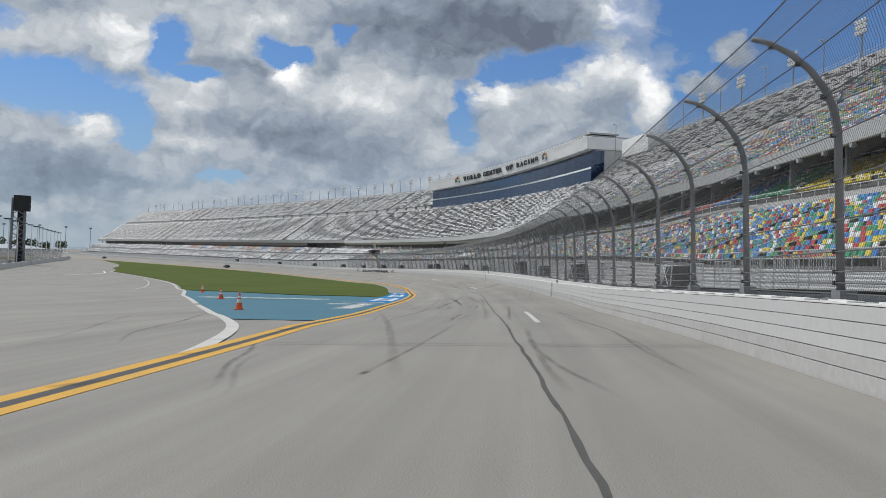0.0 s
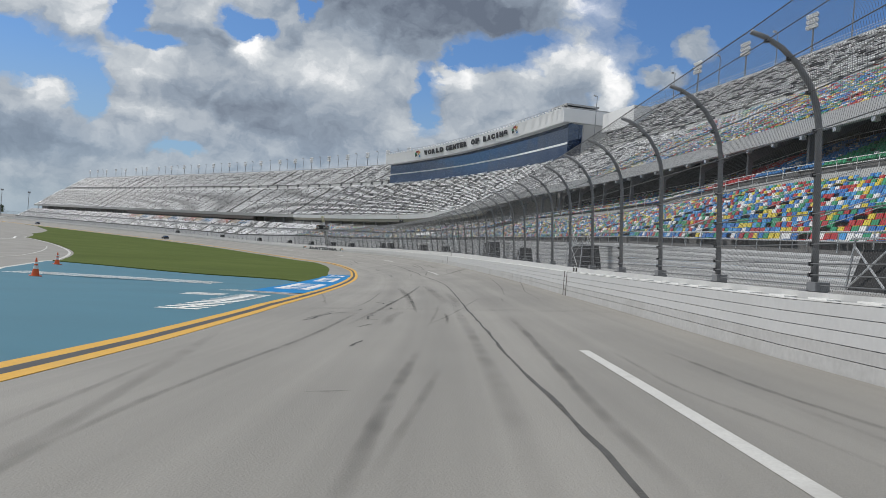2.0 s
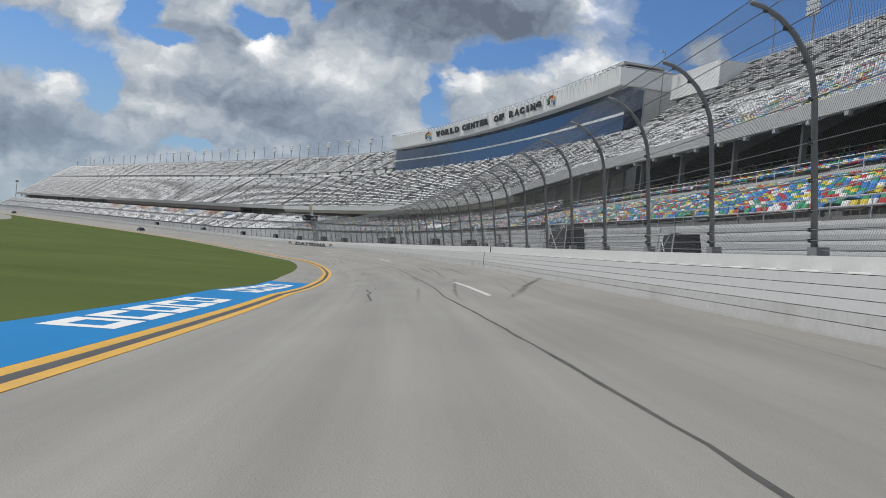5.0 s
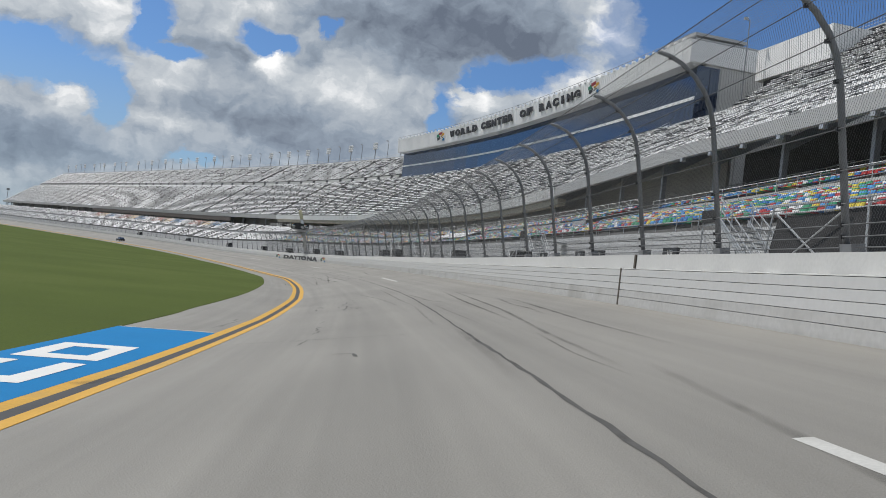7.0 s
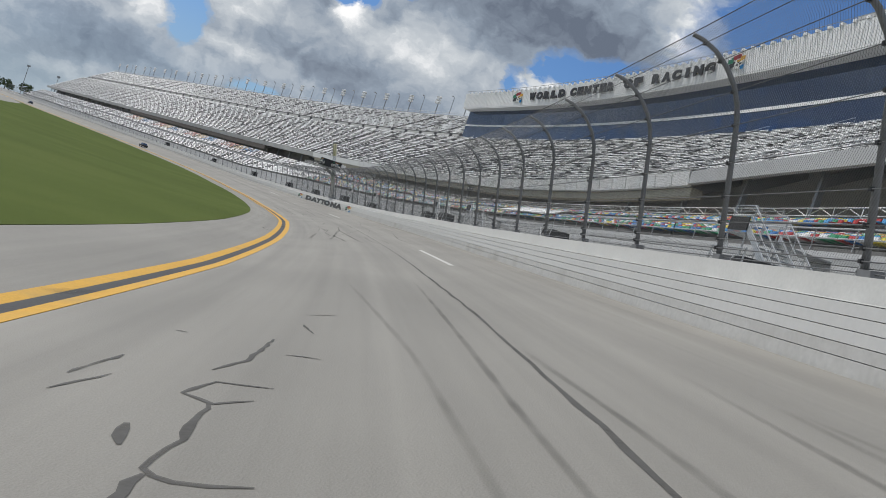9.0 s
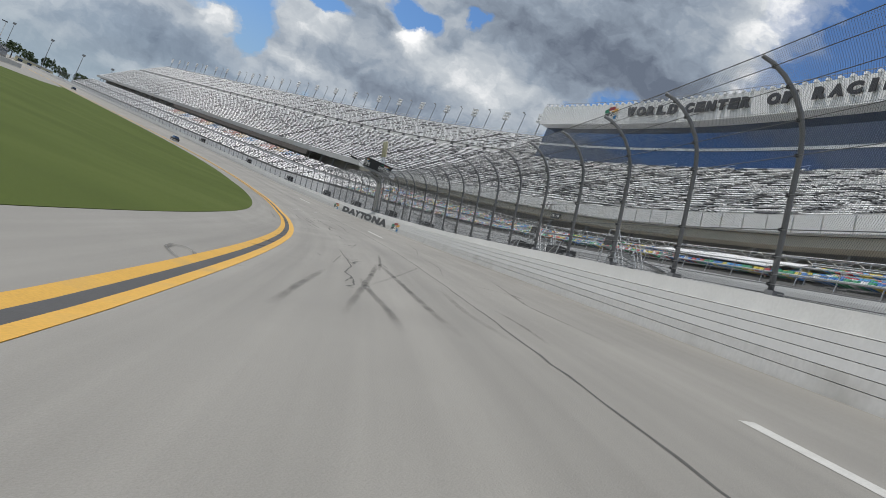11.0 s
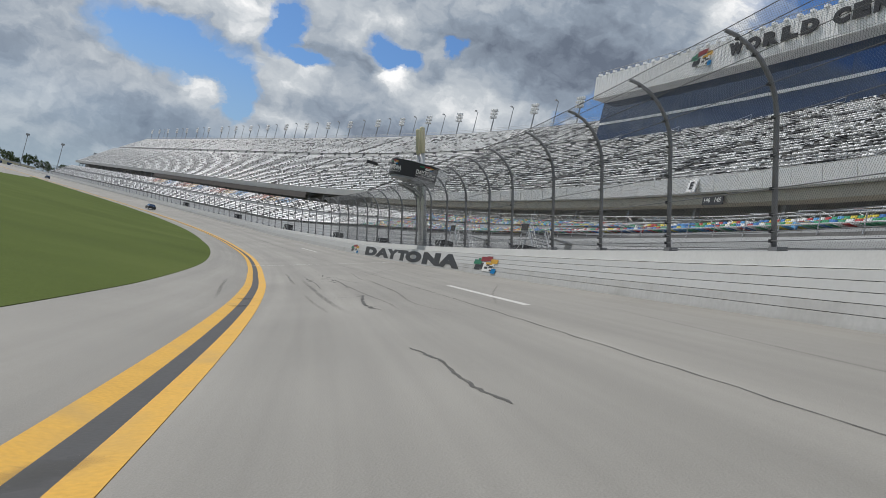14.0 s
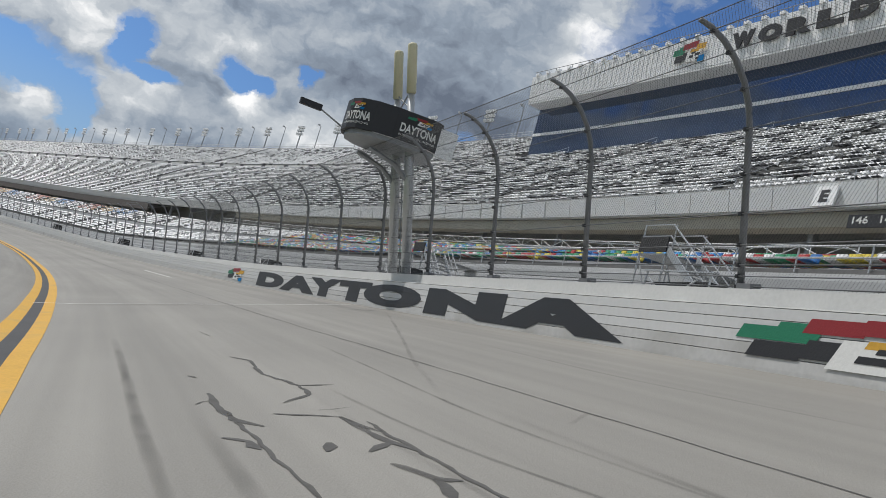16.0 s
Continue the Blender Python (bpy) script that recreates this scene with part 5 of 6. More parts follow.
        world_part("raker", Shape().add([m @ Vector(p) for p in ((0, -0.2, h - 1.6), (0, 0.2, h - 1.6), (10.3, -0.2, h + 4.6), (10.3, 0.2, h + 4.6), (0, -0.2, h - 0.7), (0, 0.2, h - 0.7), (10.3, -0.2, h + 5.6), (10.3, 0.2, h + 5.6))],
                                      [(0, 2, 3, 1), (4, 5, 7, 6), (0, 4, 6, 2), (1, 3, 7, 5), (0, 1, 5, 4), (2, 6, 7, 3)]), STEEL, st)
    # top tier where there is no tower
    if b <= 196 or a >= 325:
        world_part("walkway", Shape().sweep(ss, [(40.1, 19.6), (40.1, 20.7), (42.7, 20.7), (42.7, 22.5), (43.0, 22.5), (43.0, 19.6)]), PALECON, st)
        world_part("top_terrace", terrace(top_rows, a, b, step, 1.0), TERRACE, st)
        up = SEATS_MIXED if mid < 65 else (SEATS_HALF if mid < 100 else (SEATS_GLARE if near else SEATS_FAR))
        seat_rows("seat_block", top_rows, a, b, pitch, up, st, "rows of plastic seats in the top tier", chance=0.03)
        world_part("back_wall", Shape().sweep(ss, [(57.0, -8), (57.0, 0.6), (57.3, 0.6), (57.3, -8)], top_z), GREYPANEL, st)
        rail_run(st, a, b, lambda s: 57.1, lambda s: top_z(s) + 0.5, step, 0.9)
        for s in steps(a, b, 9)[:-1]:
            m = stand_at(s + 4, 42.72, 20.7)
            world_part("doorway", Shape().box(-0.12, 0.02, -0.8, 0.8, 0.02, 1.78, m), BLACK, st, "dark doorway in the walkway wall")
    return st


for a, b in [(-40, 0), (0, 40), (40, 80), (80, 110), (110, 140), (140, 168), (168, 195), (195, 238), (238, 282), (282, 325), (325, 360), (360, 400), (400, 440), (440, 480), (480, 520), (520, 560), (560, 600), (600, 650), (650, 700), (700, 760)]:
    stand_section(a, b)


# the front rows that the camera passes nearest: every seat its own object
_seat = Shape()
for y in (-0.246, 0.246):
    _seat.v += [(float(x), y, float(z)) for x, z in zip(SEAT_X, SEAT_Z)]
_seat.f = [(k, (k + 1) % 6, (k + 1) % 6 + 6, k + 6) for k in range(6)] + [(0, 5, 4, 1), (1, 4, 3, 2), (6, 7, 10, 11), (7, 8, 9, 10)]
seat_mesh = _seat.mesh("seat", SEAT_SINGLE)
_home = [o for o in bpy.data.objects if o.name.startswith("grandstand_section")][2]
_back = _home.matrix_world.inverted()
rng = random.Random(5)
for i in range(6):
    for k in range(int((SINGLE[1] - SINGLE[0]) / 0.56)):
        s = SINGLE[0] + 0.56 * (k + 0.5)
        if (s + 400) % 13.4 < 1.25 or rng.random() < 0.03:
            continue
        d, z = deep_rows(s)[i]
        ob = part("seat", seat_mesh, SEAT_SINGLE, _home)
        ob.matrix_local = _back @ stand_at(s, d + rng.uniform(-0.02, 0.02), z)

# ---- press tower ----
def tower_d(s):
    return float(np.interp(s, [203, 321], [41.5, 39.8]))


def fascia_low(s):
    return float(np.interp(s, [203, 243, 270, 321], [30.3, 29.4, 28.8, 28.3]))


def fascia_top(s):
    return float(np.interp(s, [203, 243, 283, 321], [33.3, 32.5, 31.9, 31.6]))


def along(s_list, profile):
    """Like sweep, with a profile that depends on s."""
    sh = Shape()
    count = None
    for s in s_list:
        prof = profile(s)
        count = len(prof)
        for d, z in prof:
            x, y = plan(s, d)
            sh.v.append((float(x), float(y), z))
    for i in range(len(s_list) - 1):
        for k in range(count):
            p, q = i * count + k, i * count + (k + 1) % count
            sh.f.append((p, p + count, q + count, q))
    sh.f += [tuple(range(count)), tuple((len(s_list) - 1) * count + k for k in reversed(range(count)))]
    return sh


TS = steps(203, 321, 5.9)
tower = thing("press_tower", stand_at(262, 41, 20.4), "long white press tower with dark glass and black letters", "building")
world_part("body", along(TS, lambda s: [(tower_d(s) + 2.7, 12), (tower_d(s) + 2.4, fascia_low(s) + 0.3), (60, fascia_low(s) + 0.3), (60, 0.0), (46, 0.0)]), GREYPANEL, tower, "grey panelled tower body")
world_part("fascia", along(TS, lambda s: [(tower_d(s) - 0.1, fascia_low(s)), (tower_d(s) - 0.45, fascia_top(s)), (61, fascia_top(s)), (61, fascia_low(s))]), WHITESTEEL, tower, "white ribbed fascia round the roof")
world_part("soffit", along(TS, lambda s: [(tower_d(s) - 0.05, fascia_low(s) - 0.22), (tower_d(s) - 0.05, fascia_low(s) - 0.02), (tower_d(s) + 2.3, fascia_low(s) - 0.02), (tower_d(s) + 2.3, fascia_low(s) - 0.22)]), WHITESTEEL, tower, "pale soffit under the fascia")
world_part("sill", along(TS, lambda s: [(tower_d(s) + 0.6, 19.9), (tower_d(s) + 0.6, 20.95), (tower_d(s) + 2.6, 20.95), (tower_d(s) + 2.6, 19.9)]), PALECON, tower)
world_part("roof", along(TS, lambda s: [(tower_d(s) + 0.8, fascia_top(s) + 0.06), (tower_d(s) + 0.8, fascia_top(s) + 0.3), (60, fascia_top(s) + 0.3), (60, fascia_top(s) + 0.06)]), GREYPANEL, tower)
for i, (a, b) in enumerate(zip(TS[:-1], TS[1:])):
    for k in range(2):
        def edge(s, v, out=0.0):
            lo, hi = 20.95, fascia_low(s) - 0.05
            z = lo + (hi - lo) * v
            return at(s, tower_d(s) + 1.95 - out, z)
        v0, v1 = (0.0, 0.485) if k == 0 else (0.515, 1.0)
        sh = Shape().add([edge(a + 0.015, v0), edge(b - 0.015, v0), edge(b - 0.015, v1), edge(a + 0.015, v1), edge(a + 0.015, v0, -0.06), edge(b - 0.015, v0, -0.06), edge(b - 0.015, v1, -0.06), edge(a + 0.015, v1, -0.06)],
                         [(0, 1, 2, 3), (7, 6, 5, 4), (0, 4, 5, 1), (3, 2, 6, 7), (0, 3, 7, 4), (1, 5, 6, 2)])
        world_part("pane", sh, GLASS, tower)
    m = Shape().tube([at(a, tower_d(a) + 1.97, 20.95), at(a, tower_d(a) + 1.97, fascia_low(a))], 0.02, 4)
    world_part("mullion", m, BLACK, tower)
world_part("band", along(TS, lambda s: [(tower_d(s) + 1.86 + o, 20.95 + (fascia_low(s) - 21) * v) for o, v in ((0, 0.475), (0, 0.525), (0.2, 0.525), (0.2, 0.475))]), WHITESTEEL, tower, "pale band between two rows of panes")
for s in steps(203.5, 320.5, 0.65):
    p, q = at(s, tower_d(s) - 0.12, fascia_low(s) + 0.25), at(s, tower_d(s) - 0.45, fascia_top(s) - 0.25)
    world_part("rib", Shape().tube([p, q], 0.06, 4), WHITESTEEL, tower)
world_part("roof_rail", Shape().tube([at(s, tower_d(s) - 0.2, fascia_top(s) + 0.75) for s in TS], 0.05, 4), STEEL, tower)
for s in steps(204, 320, 2.9):
    p = at(s, tower_d(s) - 0.2, fascia_top(s))
    world_part("roof_post", Shape().tube([p, p + Vector((0, 0, 0.75))], 0.04, 4), STEEL, tower)
for s in steps(204.5, 320, 1.9):
    p = at(s, tower_d(s) - 0.55, fascia_top(s) + 0.12)
    world_part("edge_lamp", Shape().box(-0.22, 0.22, -0.28, 0.28, -0.12, 0.2, stand_at(s, tower_d(s) - 0.4, fascia_top(s) + 0.13)), WHITESTEEL, tower, "small pale lamp box on the roof edge")
# end wall towards turn four: dark glass strip, panel and flat roof lip
end = stand_at(203, 41.5, 20.4)
world_part("end_window", Shape().box(1.2, 4.6, -0.08, 0.02, 0.8, 9.4, end), GLASS, tower, "dark glass strip on the end wall")
world_part("end_panel", Shape().box(4.9, 17.5, -0.1, 0.02, 0.2, 9.6, end), PALECON, tower, "pale panelled end wall")
world_part("end_fascia", Shape().box(-0.3, 18.5, -0.35, 0.02, 9.75, 12.6, end), WHITESTEEL, tower)
world_part("roof_lip", Shape().box(0.4, 8.5, 0.2, 9, 13.6, 14.0, end), GREYPANEL, tower)
world_part("lip_post", Shape().box(1.0, 1.2, 1, 1.2, 12.6, 13.6, end).box(7.0, 7.2, 1, 1.2, 12.6, 13.6, end), STEEL, tower)


def on_fascia(s0, s1, v0, v1, out=0.62):
    def place(u, v, w):
        s = s0 + (s1 - s0) * u
        lo, hi = fascia_low(s), fascia_top(s)
        q = v0 + (v1 - v0) * v
        return at(s, tower_d(s) - 0.1 - 0.35 * q - out + 0.4 - w, lo + (hi - lo) * q)
    return place


slogan = thing("tower_lettering", stand_at(260, 40, 29.5), "raised black letters along the white tower fascia", "lettering")
_run = [("WORLD", 291.0, 276.7), ("CENTER", 275.2, 260.2), ("OF", 257.6, 251.9), ("RACING", 249.6, 233.9)]
for text, a, b in _run:
    w = (b - a) / len(text)
    for k, ch in enumerate(text):
        half = 0.17 if ch == "I" else 0.42
        a0, b0 = a + w * (k + 0.5 - half), a + w * (k + 0.5 + half)
        world_part("letter", letters(ch, on_fascia(a0, b0, 0.28, 0.76), depth=0.12, bold=0.08), BLACK, slogan)
for s0, s1 in ((298.2, 294.2), (231.7, 228.2)):
    mark = thing("flag_emblem", stand_at((s0 + s1) / 2, 40, 29.5), "coloured flag shapes on the white tower fascia", "emblem", "flag emblems")
    flag_mark(on_fascia(s0, s1, 0.18, 0.86), mark)

# white cabin beside the tower, and its camera mast
cabin = thing("rooftop_cabin", stand_at(193, 50, 22.5), "white boxy cabin behind the upper seats", "building")
part("lower_room", Shape().box(0, 12, -7, 6, -3, 3.6), WHITESTEEL, cabin)
part("window_band", Shape().box(-0.06, 12, -7.06, 6.06, 3.6, 5.4), BLACK, cabin, "dark open window band")
part("upper_room", Shape().box(-0.8, 13, -8, 7, 5.4, 9.6), WHITESTEEL, cabin, "white overhanging upper storey")


def mast(s, d, z0, z1, label, lean=0.0):
    p = thing("camera_mast", stand_at(s, d, z0, lean), label, "mast", "camera masts")
    h = z1 - z0
    part("pole", Shape().tube([(0, 0, 0), (0, 0, h)], [0.13, 0.07], 6), STEEL, p)
    arm = part("bracket", Shape().tube([(0, 0, h - 0.15), (-0.5, 0, h - 0.1)], 0.04, 5), STEEL, p)
    part("camera_housing", Shape().box(-0.85, -0.3, -0.16, 0.16, h - 0.12, h + 0.2), GREYPANEL, arm)
    return p


mast(199, 47.2, -3.9, 35.9, "slim grey camera mast beside the tower")


# ---- floodlights along the back of the stands ----
def floodlight(h):
    p = thing("floodlight", pose(0, 0, 0), "steel floodlight mast with stacked lamps", "floodlight", "stand floodlights")
    part("pole", Shape().tube([(0, 0, -2.2), (0, 0, h)], [0.2, 0.12], 6), STEEL, p)
    for k in range(3):
        z = h - 0.15 - 0.85 * k
        arm = part("crossarm", Shape().box(-0.06, 0.06, -1.35, 1.35, z - 0.06, z + 0.06), STEEL, p)
        for j in range(4):
            y = -1.15 + 0.77 * j
            part("lamp", Shape().tube([(-0.42, y, z + 0.2), (-0.2, y, z + 0.28), (0.0, y, z + 0.32)], [0.34, 0.32, 0.12], 8), WHITESTEEL, arm)
    return p


tall = floodlight(6.2)
for s in [30, 46, 61, 77, 92.5, 108, 124.1, 143, 160.8, 176.3] + [337, 353.5, 370.2, 387.3, 403.7, 419.7, 435.6, 451.2, 471, 488.5, 508, 528.5, 549, 570, 590, 611, 632, 652, 672, 692, 712, 732, 750]:
    copy_thing(tall, stand_at(s, 57.55, top_z(s) - 0.2 + (0.0 if s > 200 else 0.4)))
for s in [22, 38, 53, 69, 85, 100, 116, 134, 152, 169, 185] + [345.5, 361.8, 379.5, 395.5, 411.7, 427.7, 443.5, 461, 480, 498, 518, 539, 560, 580, 600, 640, 680, 720]:
    mast(s, 57.5, top_z(s) - 1.5, top_z(s) + 6.3, "slim grey mast on the stand's back wall")
for o in list(tall.children_recursive) + [tall]:
    bpy.data.objects.remove(o)

# braces under the end of the top tier beside the tower
brace = thing("stand_truss", stand_at(327, 44, 20.6), "dark steel braces under the top tier's end", "truss")
for k, (s0, s1) in enumerate(((325.5, 329), (325.5, 325.5), (329, 325.5), (333, 329))):
    for d in (44.2, 50, 55.5):
        zt = 22.4 + (top_z(330) - 22.9) * (d - 43.4) / 13.1 - 1.0
        world_part("brace", Shape().tube([at(s0, d, 19.5), at(s1, d, zt)], 0.16, 5), STEEL, brace)

# ---- section board on the deck edge ----
def on_deck(s0, s1, z0, z1, out):
    def place(u, v, w):
        s = s0 + (s1 - s0) * u
        z = z0 + (z1 - z0) * v
        return at(s, 20.58 - out - w - 0.15 * (lip_z(s) + 0.3 - z), z)
    return place


board = thing("section_board", stand_at(262, 20.5, 7.4), "white section board with a black letter E", "sign")
world_part("panel", Shape().add([on_deck(261.65, 260.45, 6.62, 7.65, 0.03)(u, v, 0) for u, v in ((0, 0), (1, 0), (1, 1), (0, 1))] + [on_deck(261.65, 260.45, 6.62, 7.65, -0.1)(u, v, 0) for u, v in ((0, 0), (1, 0), (1, 1), (0, 1))],
                                    [(0, 1, 2, 3), (0, 4, 5, 1), (1, 5, 6, 2), (2, 6, 7, 3), (3, 7, 4, 0)]), WHITESTEEL, board)
world_part("letter", letters("E", on_deck(261.3, 260.8, 6.82, 7.45, 0.05), bold=0.05), BLACK, board)
num = thing("section_board", stand_at(258, 20.5, 6.2), "small black hanging board with pale numbers", "sign")
world_part("panel", Shape().box(-0.04, 0.04, -1.4, 1.4, 0, 0.62, stand_at(258.6, 21.0, 5.7)), BLACK, num)
for text, a, b in (("146", 259.7, 258.9), ("145", 258.3, 257.5)):
    world_part("number", letters(text, lambda u, v, w, a=a, b=b: at(a + (b - a) * u, 20.95, 5.88 + 0.36 * v), bold=0.02), WHITEPAINT, num)

# ---- sign tower beside the start line ----
SIGN_LEAN = -15.6
sign = thing("sign_tower", stand_at(261.1, 0.95, float(wall_z(261.1)) + 1.35, SIGN_LEAN) @ Matrix.Scale(0.81, 4), "twin grey columns carrying a black wraparound screen", "sign tower")
for y in (-0.85, 0.85):
    col = part("column", Shape().tube([(0, y, -0.4), (0, y, 6.1), (0, y, 6.2), (0, y, 8.2)], [0.23, 0.22, 0.17, 0.16], 14), ALU, sign, smooth=True)
    part("column_top", Shape().tube([(0, y, 8.2), (0, y, 8.26), (0, y, 10.35), (0, y, 10.45), (0, y, 10.5)], [0.16, 0.22, 0.22, 0.19, 0.06], 14), CREAM, sign, "cream sleeve with a pointed cap", smooth=True)
part("ladder", Shape().tube([(0.1, -0.22, 0), (0.1, -0.22, 4.6)], 0.03, 5).tube([(0.1, 0.22, 0), (0.1, 0.22, 4.6)], 0.03, 5), STEEL, sign)
for k in range(14):
    part("rung", Shape().tube([(0.1, -0.22, 0.3 + 0.32 * k), (0.1, 0.22, 0.3 + 0.32 * k)], 0.018, 4), STEEL, sign)
OUT = [(x * 0.9 + 0.15, y * 0.95) for x, y in ((1.15, -1.75), (0.6, -1.95), (-1.3, -1.75), (-2.3, -1.45), (-2.95, -0.95), (-3.2, -0.3), (-3.2, 0.5), (-2.9, 1.3), (-2.2, 1.8), (-1.2, 2.0), (0.8, 2.0), (1.5, 1.6), (1.6, 0.0))]
SZ0, SZ1 = 5.95, 7.3
_mid = Vector((-0.6, 0, 6.6))
_flat = stand_at(261.1, 0.95, 0).to_3x3().to_4x4() @ Matrix.Scale(0.81, 4)
LEVEL = sign.matrix_world.inverted() @ Matrix.Translation(sign.matrix_world @ _mid) @ _flat @ Matrix.Translation(-_mid)


def level_part(name, sh, mat, label=""):
    """A part of the screen, which hangs level between the leaning columns."""
    sh.v = [tuple(LEVEL @ Vector(p)) for p in sh.v]
    return part(name, sh, mat, sign, label)



def ring(points, z0, z1, inner=0.0):
    n = len(points)
    return Shape().add([(x, y, z) for z in (z0, z1) for x, y in points], [(k, (k + 1) % n, (k + 1) % n + n, k + n) for k in range(n)] + [tuple(reversed(range(n))), tuple(range(n, 2 * n))])


level_part("platform", ring([(x * 0.93 + 0.02, y * 0.93) for x, y in OUT], SZ0 - 0.2, SZ0 - 0.003), STEEL, "grey steel floor under the screen")
for i in range(9):
    (x0, y0), (x1, y1) = OUT[i], OUT[i + 1]
    level_part("screen", Shape().add([(x0, y0, SZ0), (x1, y1, SZ0), (x1, y1, SZ1), (x0, y0, SZ1), (x0 * 0.95, y0 * 0.95, SZ0), (x1 * 0.95, y1 * 0.95, SZ0), (x1 * 0.95, y1 * 0.95, SZ1), (x0 * 0.95, y0 * 0.95, SZ1)],
               [(0, 1, 2, 3), (7, 6, 5, 4), (3, 2, 6, 7), (4, 5, 1, 0), (0, 3, 7, 4), (1, 5, 6, 2)]), BLACK, "black screen panel")
for i in (9, 10, 11, 12):
    (x0, y0), (x1, y1) = OUT[i], OUT[(i + 1) % len(OUT)]
    level_part("back_panel", Shape().add([(x0, y0, SZ0), (x1, y1, SZ0), (x1, y1, SZ1 - 0.1), (x0, y0, SZ1 - 0.1), (x0 * 0.95, y0 * 0.95, SZ0), (x1 * 0.95, y1 * 0.95, SZ0), (x1 * 0.95, y1 * 0.95, SZ1 - 0.1), (x0 * 0.95, y0 * 0.95, SZ1 - 0.1)],
             [(0, 1, 2, 3), (7, 6, 5, 4), (3, 2, 6, 7), (4, 5, 1, 0)]), WHITESTEEL, "white rear panel")
level_part("side_panel", Shape().box(1.1, 1.95, -1.72, -1.5, SZ0 - 0.1, SZ1 - 0.18), WHITESTEEL, "white panel at the screen's edge")
for y in (-0.85, 0.85):
    part("strut", Shape().tube([(-0.1, y, 4.3), (-0.7, y, 5.0), (-1.9, y, SZ0 - 0.3)], 0.11, 6), STEEL, sign)
part("top_brace", Shape().tube([(0, -0.85, 7.5), (0, 0.85, 8.4)], 0.04, 5).tube([(0, -0.85, 8.4), (0, 0.85, 7.5)], 0.04, 5), STEEL, sign)
_peri = np.concatenate([[0], np.cumsum([math.dist(OUT[i], OUT[i + 1]) for i in range(9)])])


def on_screen(a, b, z0, z1, out=0.02):
    def place(u, v, w):
        q = a + (b - a) * u
        x, y = np.interp(q, _peri, [p[0] for p in OUT[:10]]), np.interp(q, _peri, [p[1] for p in OUT[:10]])
        return sign.matrix_world @ LEVEL @ Vector((float(x) * (1 + out / 2), float(y) * (1 + out / 2), z0 + (z1 - z0) * v))
    return place


for a, b in ((0.25, 2.0), (3.35, 4.95)):
    world_part("word", letters("DAYTONA", on_screen(b, a, SZ0 + 0.38, SZ0 + 0.78), bold=0.03), WHITEPAINT, sign, "white lettering on the black screen")
    world_part("small_word", letters("INTERNATIONAL SPEEDWAY", on_screen(b, a, SZ0 + 0.2, SZ0 + 0.3), bold=0.0), WHITEPAINT, sign)
    flag_mark(on_screen(b - 0.15, a + 0.45, SZ0 + 0.84, SZ0 + 1.2, 0.03), sign)
cam_arm = Shape().tube([(-2.8, 0.3, SZ0 + 0.1), (-4.0, 0.2, SZ0 + 0.5)], 0.04, 5)
level_part("arm", cam_arm, STEEL)
level_part("signal_board", Shape().box(-4.9, -3.9, 0.0, 0.2, SZ0 + 0.35, SZ0 + 0.62), BLACK, "small dark signal board on an arm")


# ---- gates, stairs and covered stands behind the fence ----
def access_stair(s, flip=1, label="galvanised access stair up to the front seats"):
    z0 = float(wall_z(s)) + 1.15
    h = (low_front(s) - z0) * 0.8
    st = thing("access_stair", stand_at(s, 5.8, z0), label, "stair", "access stairs")
    run = 3.3
    for x in (-0.55, 0.55):
        part("stringer", Shape().add([(x - 0.03, 0, 0), (x + 0.03, 0, 0), (x - 0.03, run * flip, h), (x + 0.03, run * flip, h), (x - 0.03, 0, 0.25), (x + 0.03, 0, 0.25), (x - 0.03, run * flip, h + 0.25), (x + 0.03, run * flip, h + 0.25)],
                                     [(0, 2, 3, 1), (4, 5, 7, 6), (0, 4, 6, 2), (1, 3, 7, 5), (0, 1, 5, 4), (2, 6, 7, 3)]), ALU, st)
        rail_ = part("handrail", Shape().tube([(x, -0.2 * flip, 0.05), (x, 0, 0.85), (x, run * flip, h + 0.9), (x, (run + 1.3) * flip, h + 0.9), (x, (run + 1.3) * flip, 0)], 0.028, 5), ALU, st)
        part("midrail", Shape().tube([(x, 0, 0.5), (x, run * flip, h + 0.55), (x, (run + 1.3) * flip, h + 0.55)], 0.022, 5), ALU, st)
        for k in range(4):
            y = run * flip * (0.2 + 0.25 * k)
            part("baluster", Shape().tube([(x, y, h * abs(y) / run + 0.2), (x, y, h * abs(y) / run + 1.0)], 0.02, 4), ALU, rail_)
        part("leg", Shape().tube([(x, (run + 0.05) * flip, 0), (x, (run + 0.05) * flip, h)], 0.035, 5), ALU, st)
        part("cross_brace", Shape().tube([(x, (run + 0.05) * flip, 0.1), (x, (run + 1.3) * flip, h - 0.1)], 0.025, 5), ALU, st)
    n = max(3, int(h / 0.19))
    for k in range(n):
        y, z = run * flip * (k + 0.5) / n, h * (k + 0.8) / n
        part("tread", Shape().box(-0.52, 0.52, y - 0.13, y + 0.13, z - 0.02, z + 0.02), STEEL, st)
    y0, y1 = sorted((run * flip, (run + 1.3) * flip))
    part("landing", Shape().box(-0.6, 2.5, y0, y1, h - 0.05, h), STEEL, st)
    part("screen_panel", Shape().box(-0.62, -0.58, y0, y1, h + 0.05, h + 0.5), DARK, st, "dark mesh panel on the landing")
    return st


for s in (80.0, 123.0, 151.4, 197.8, 212.0, 248.6, 266.5):
    access_stair(s)


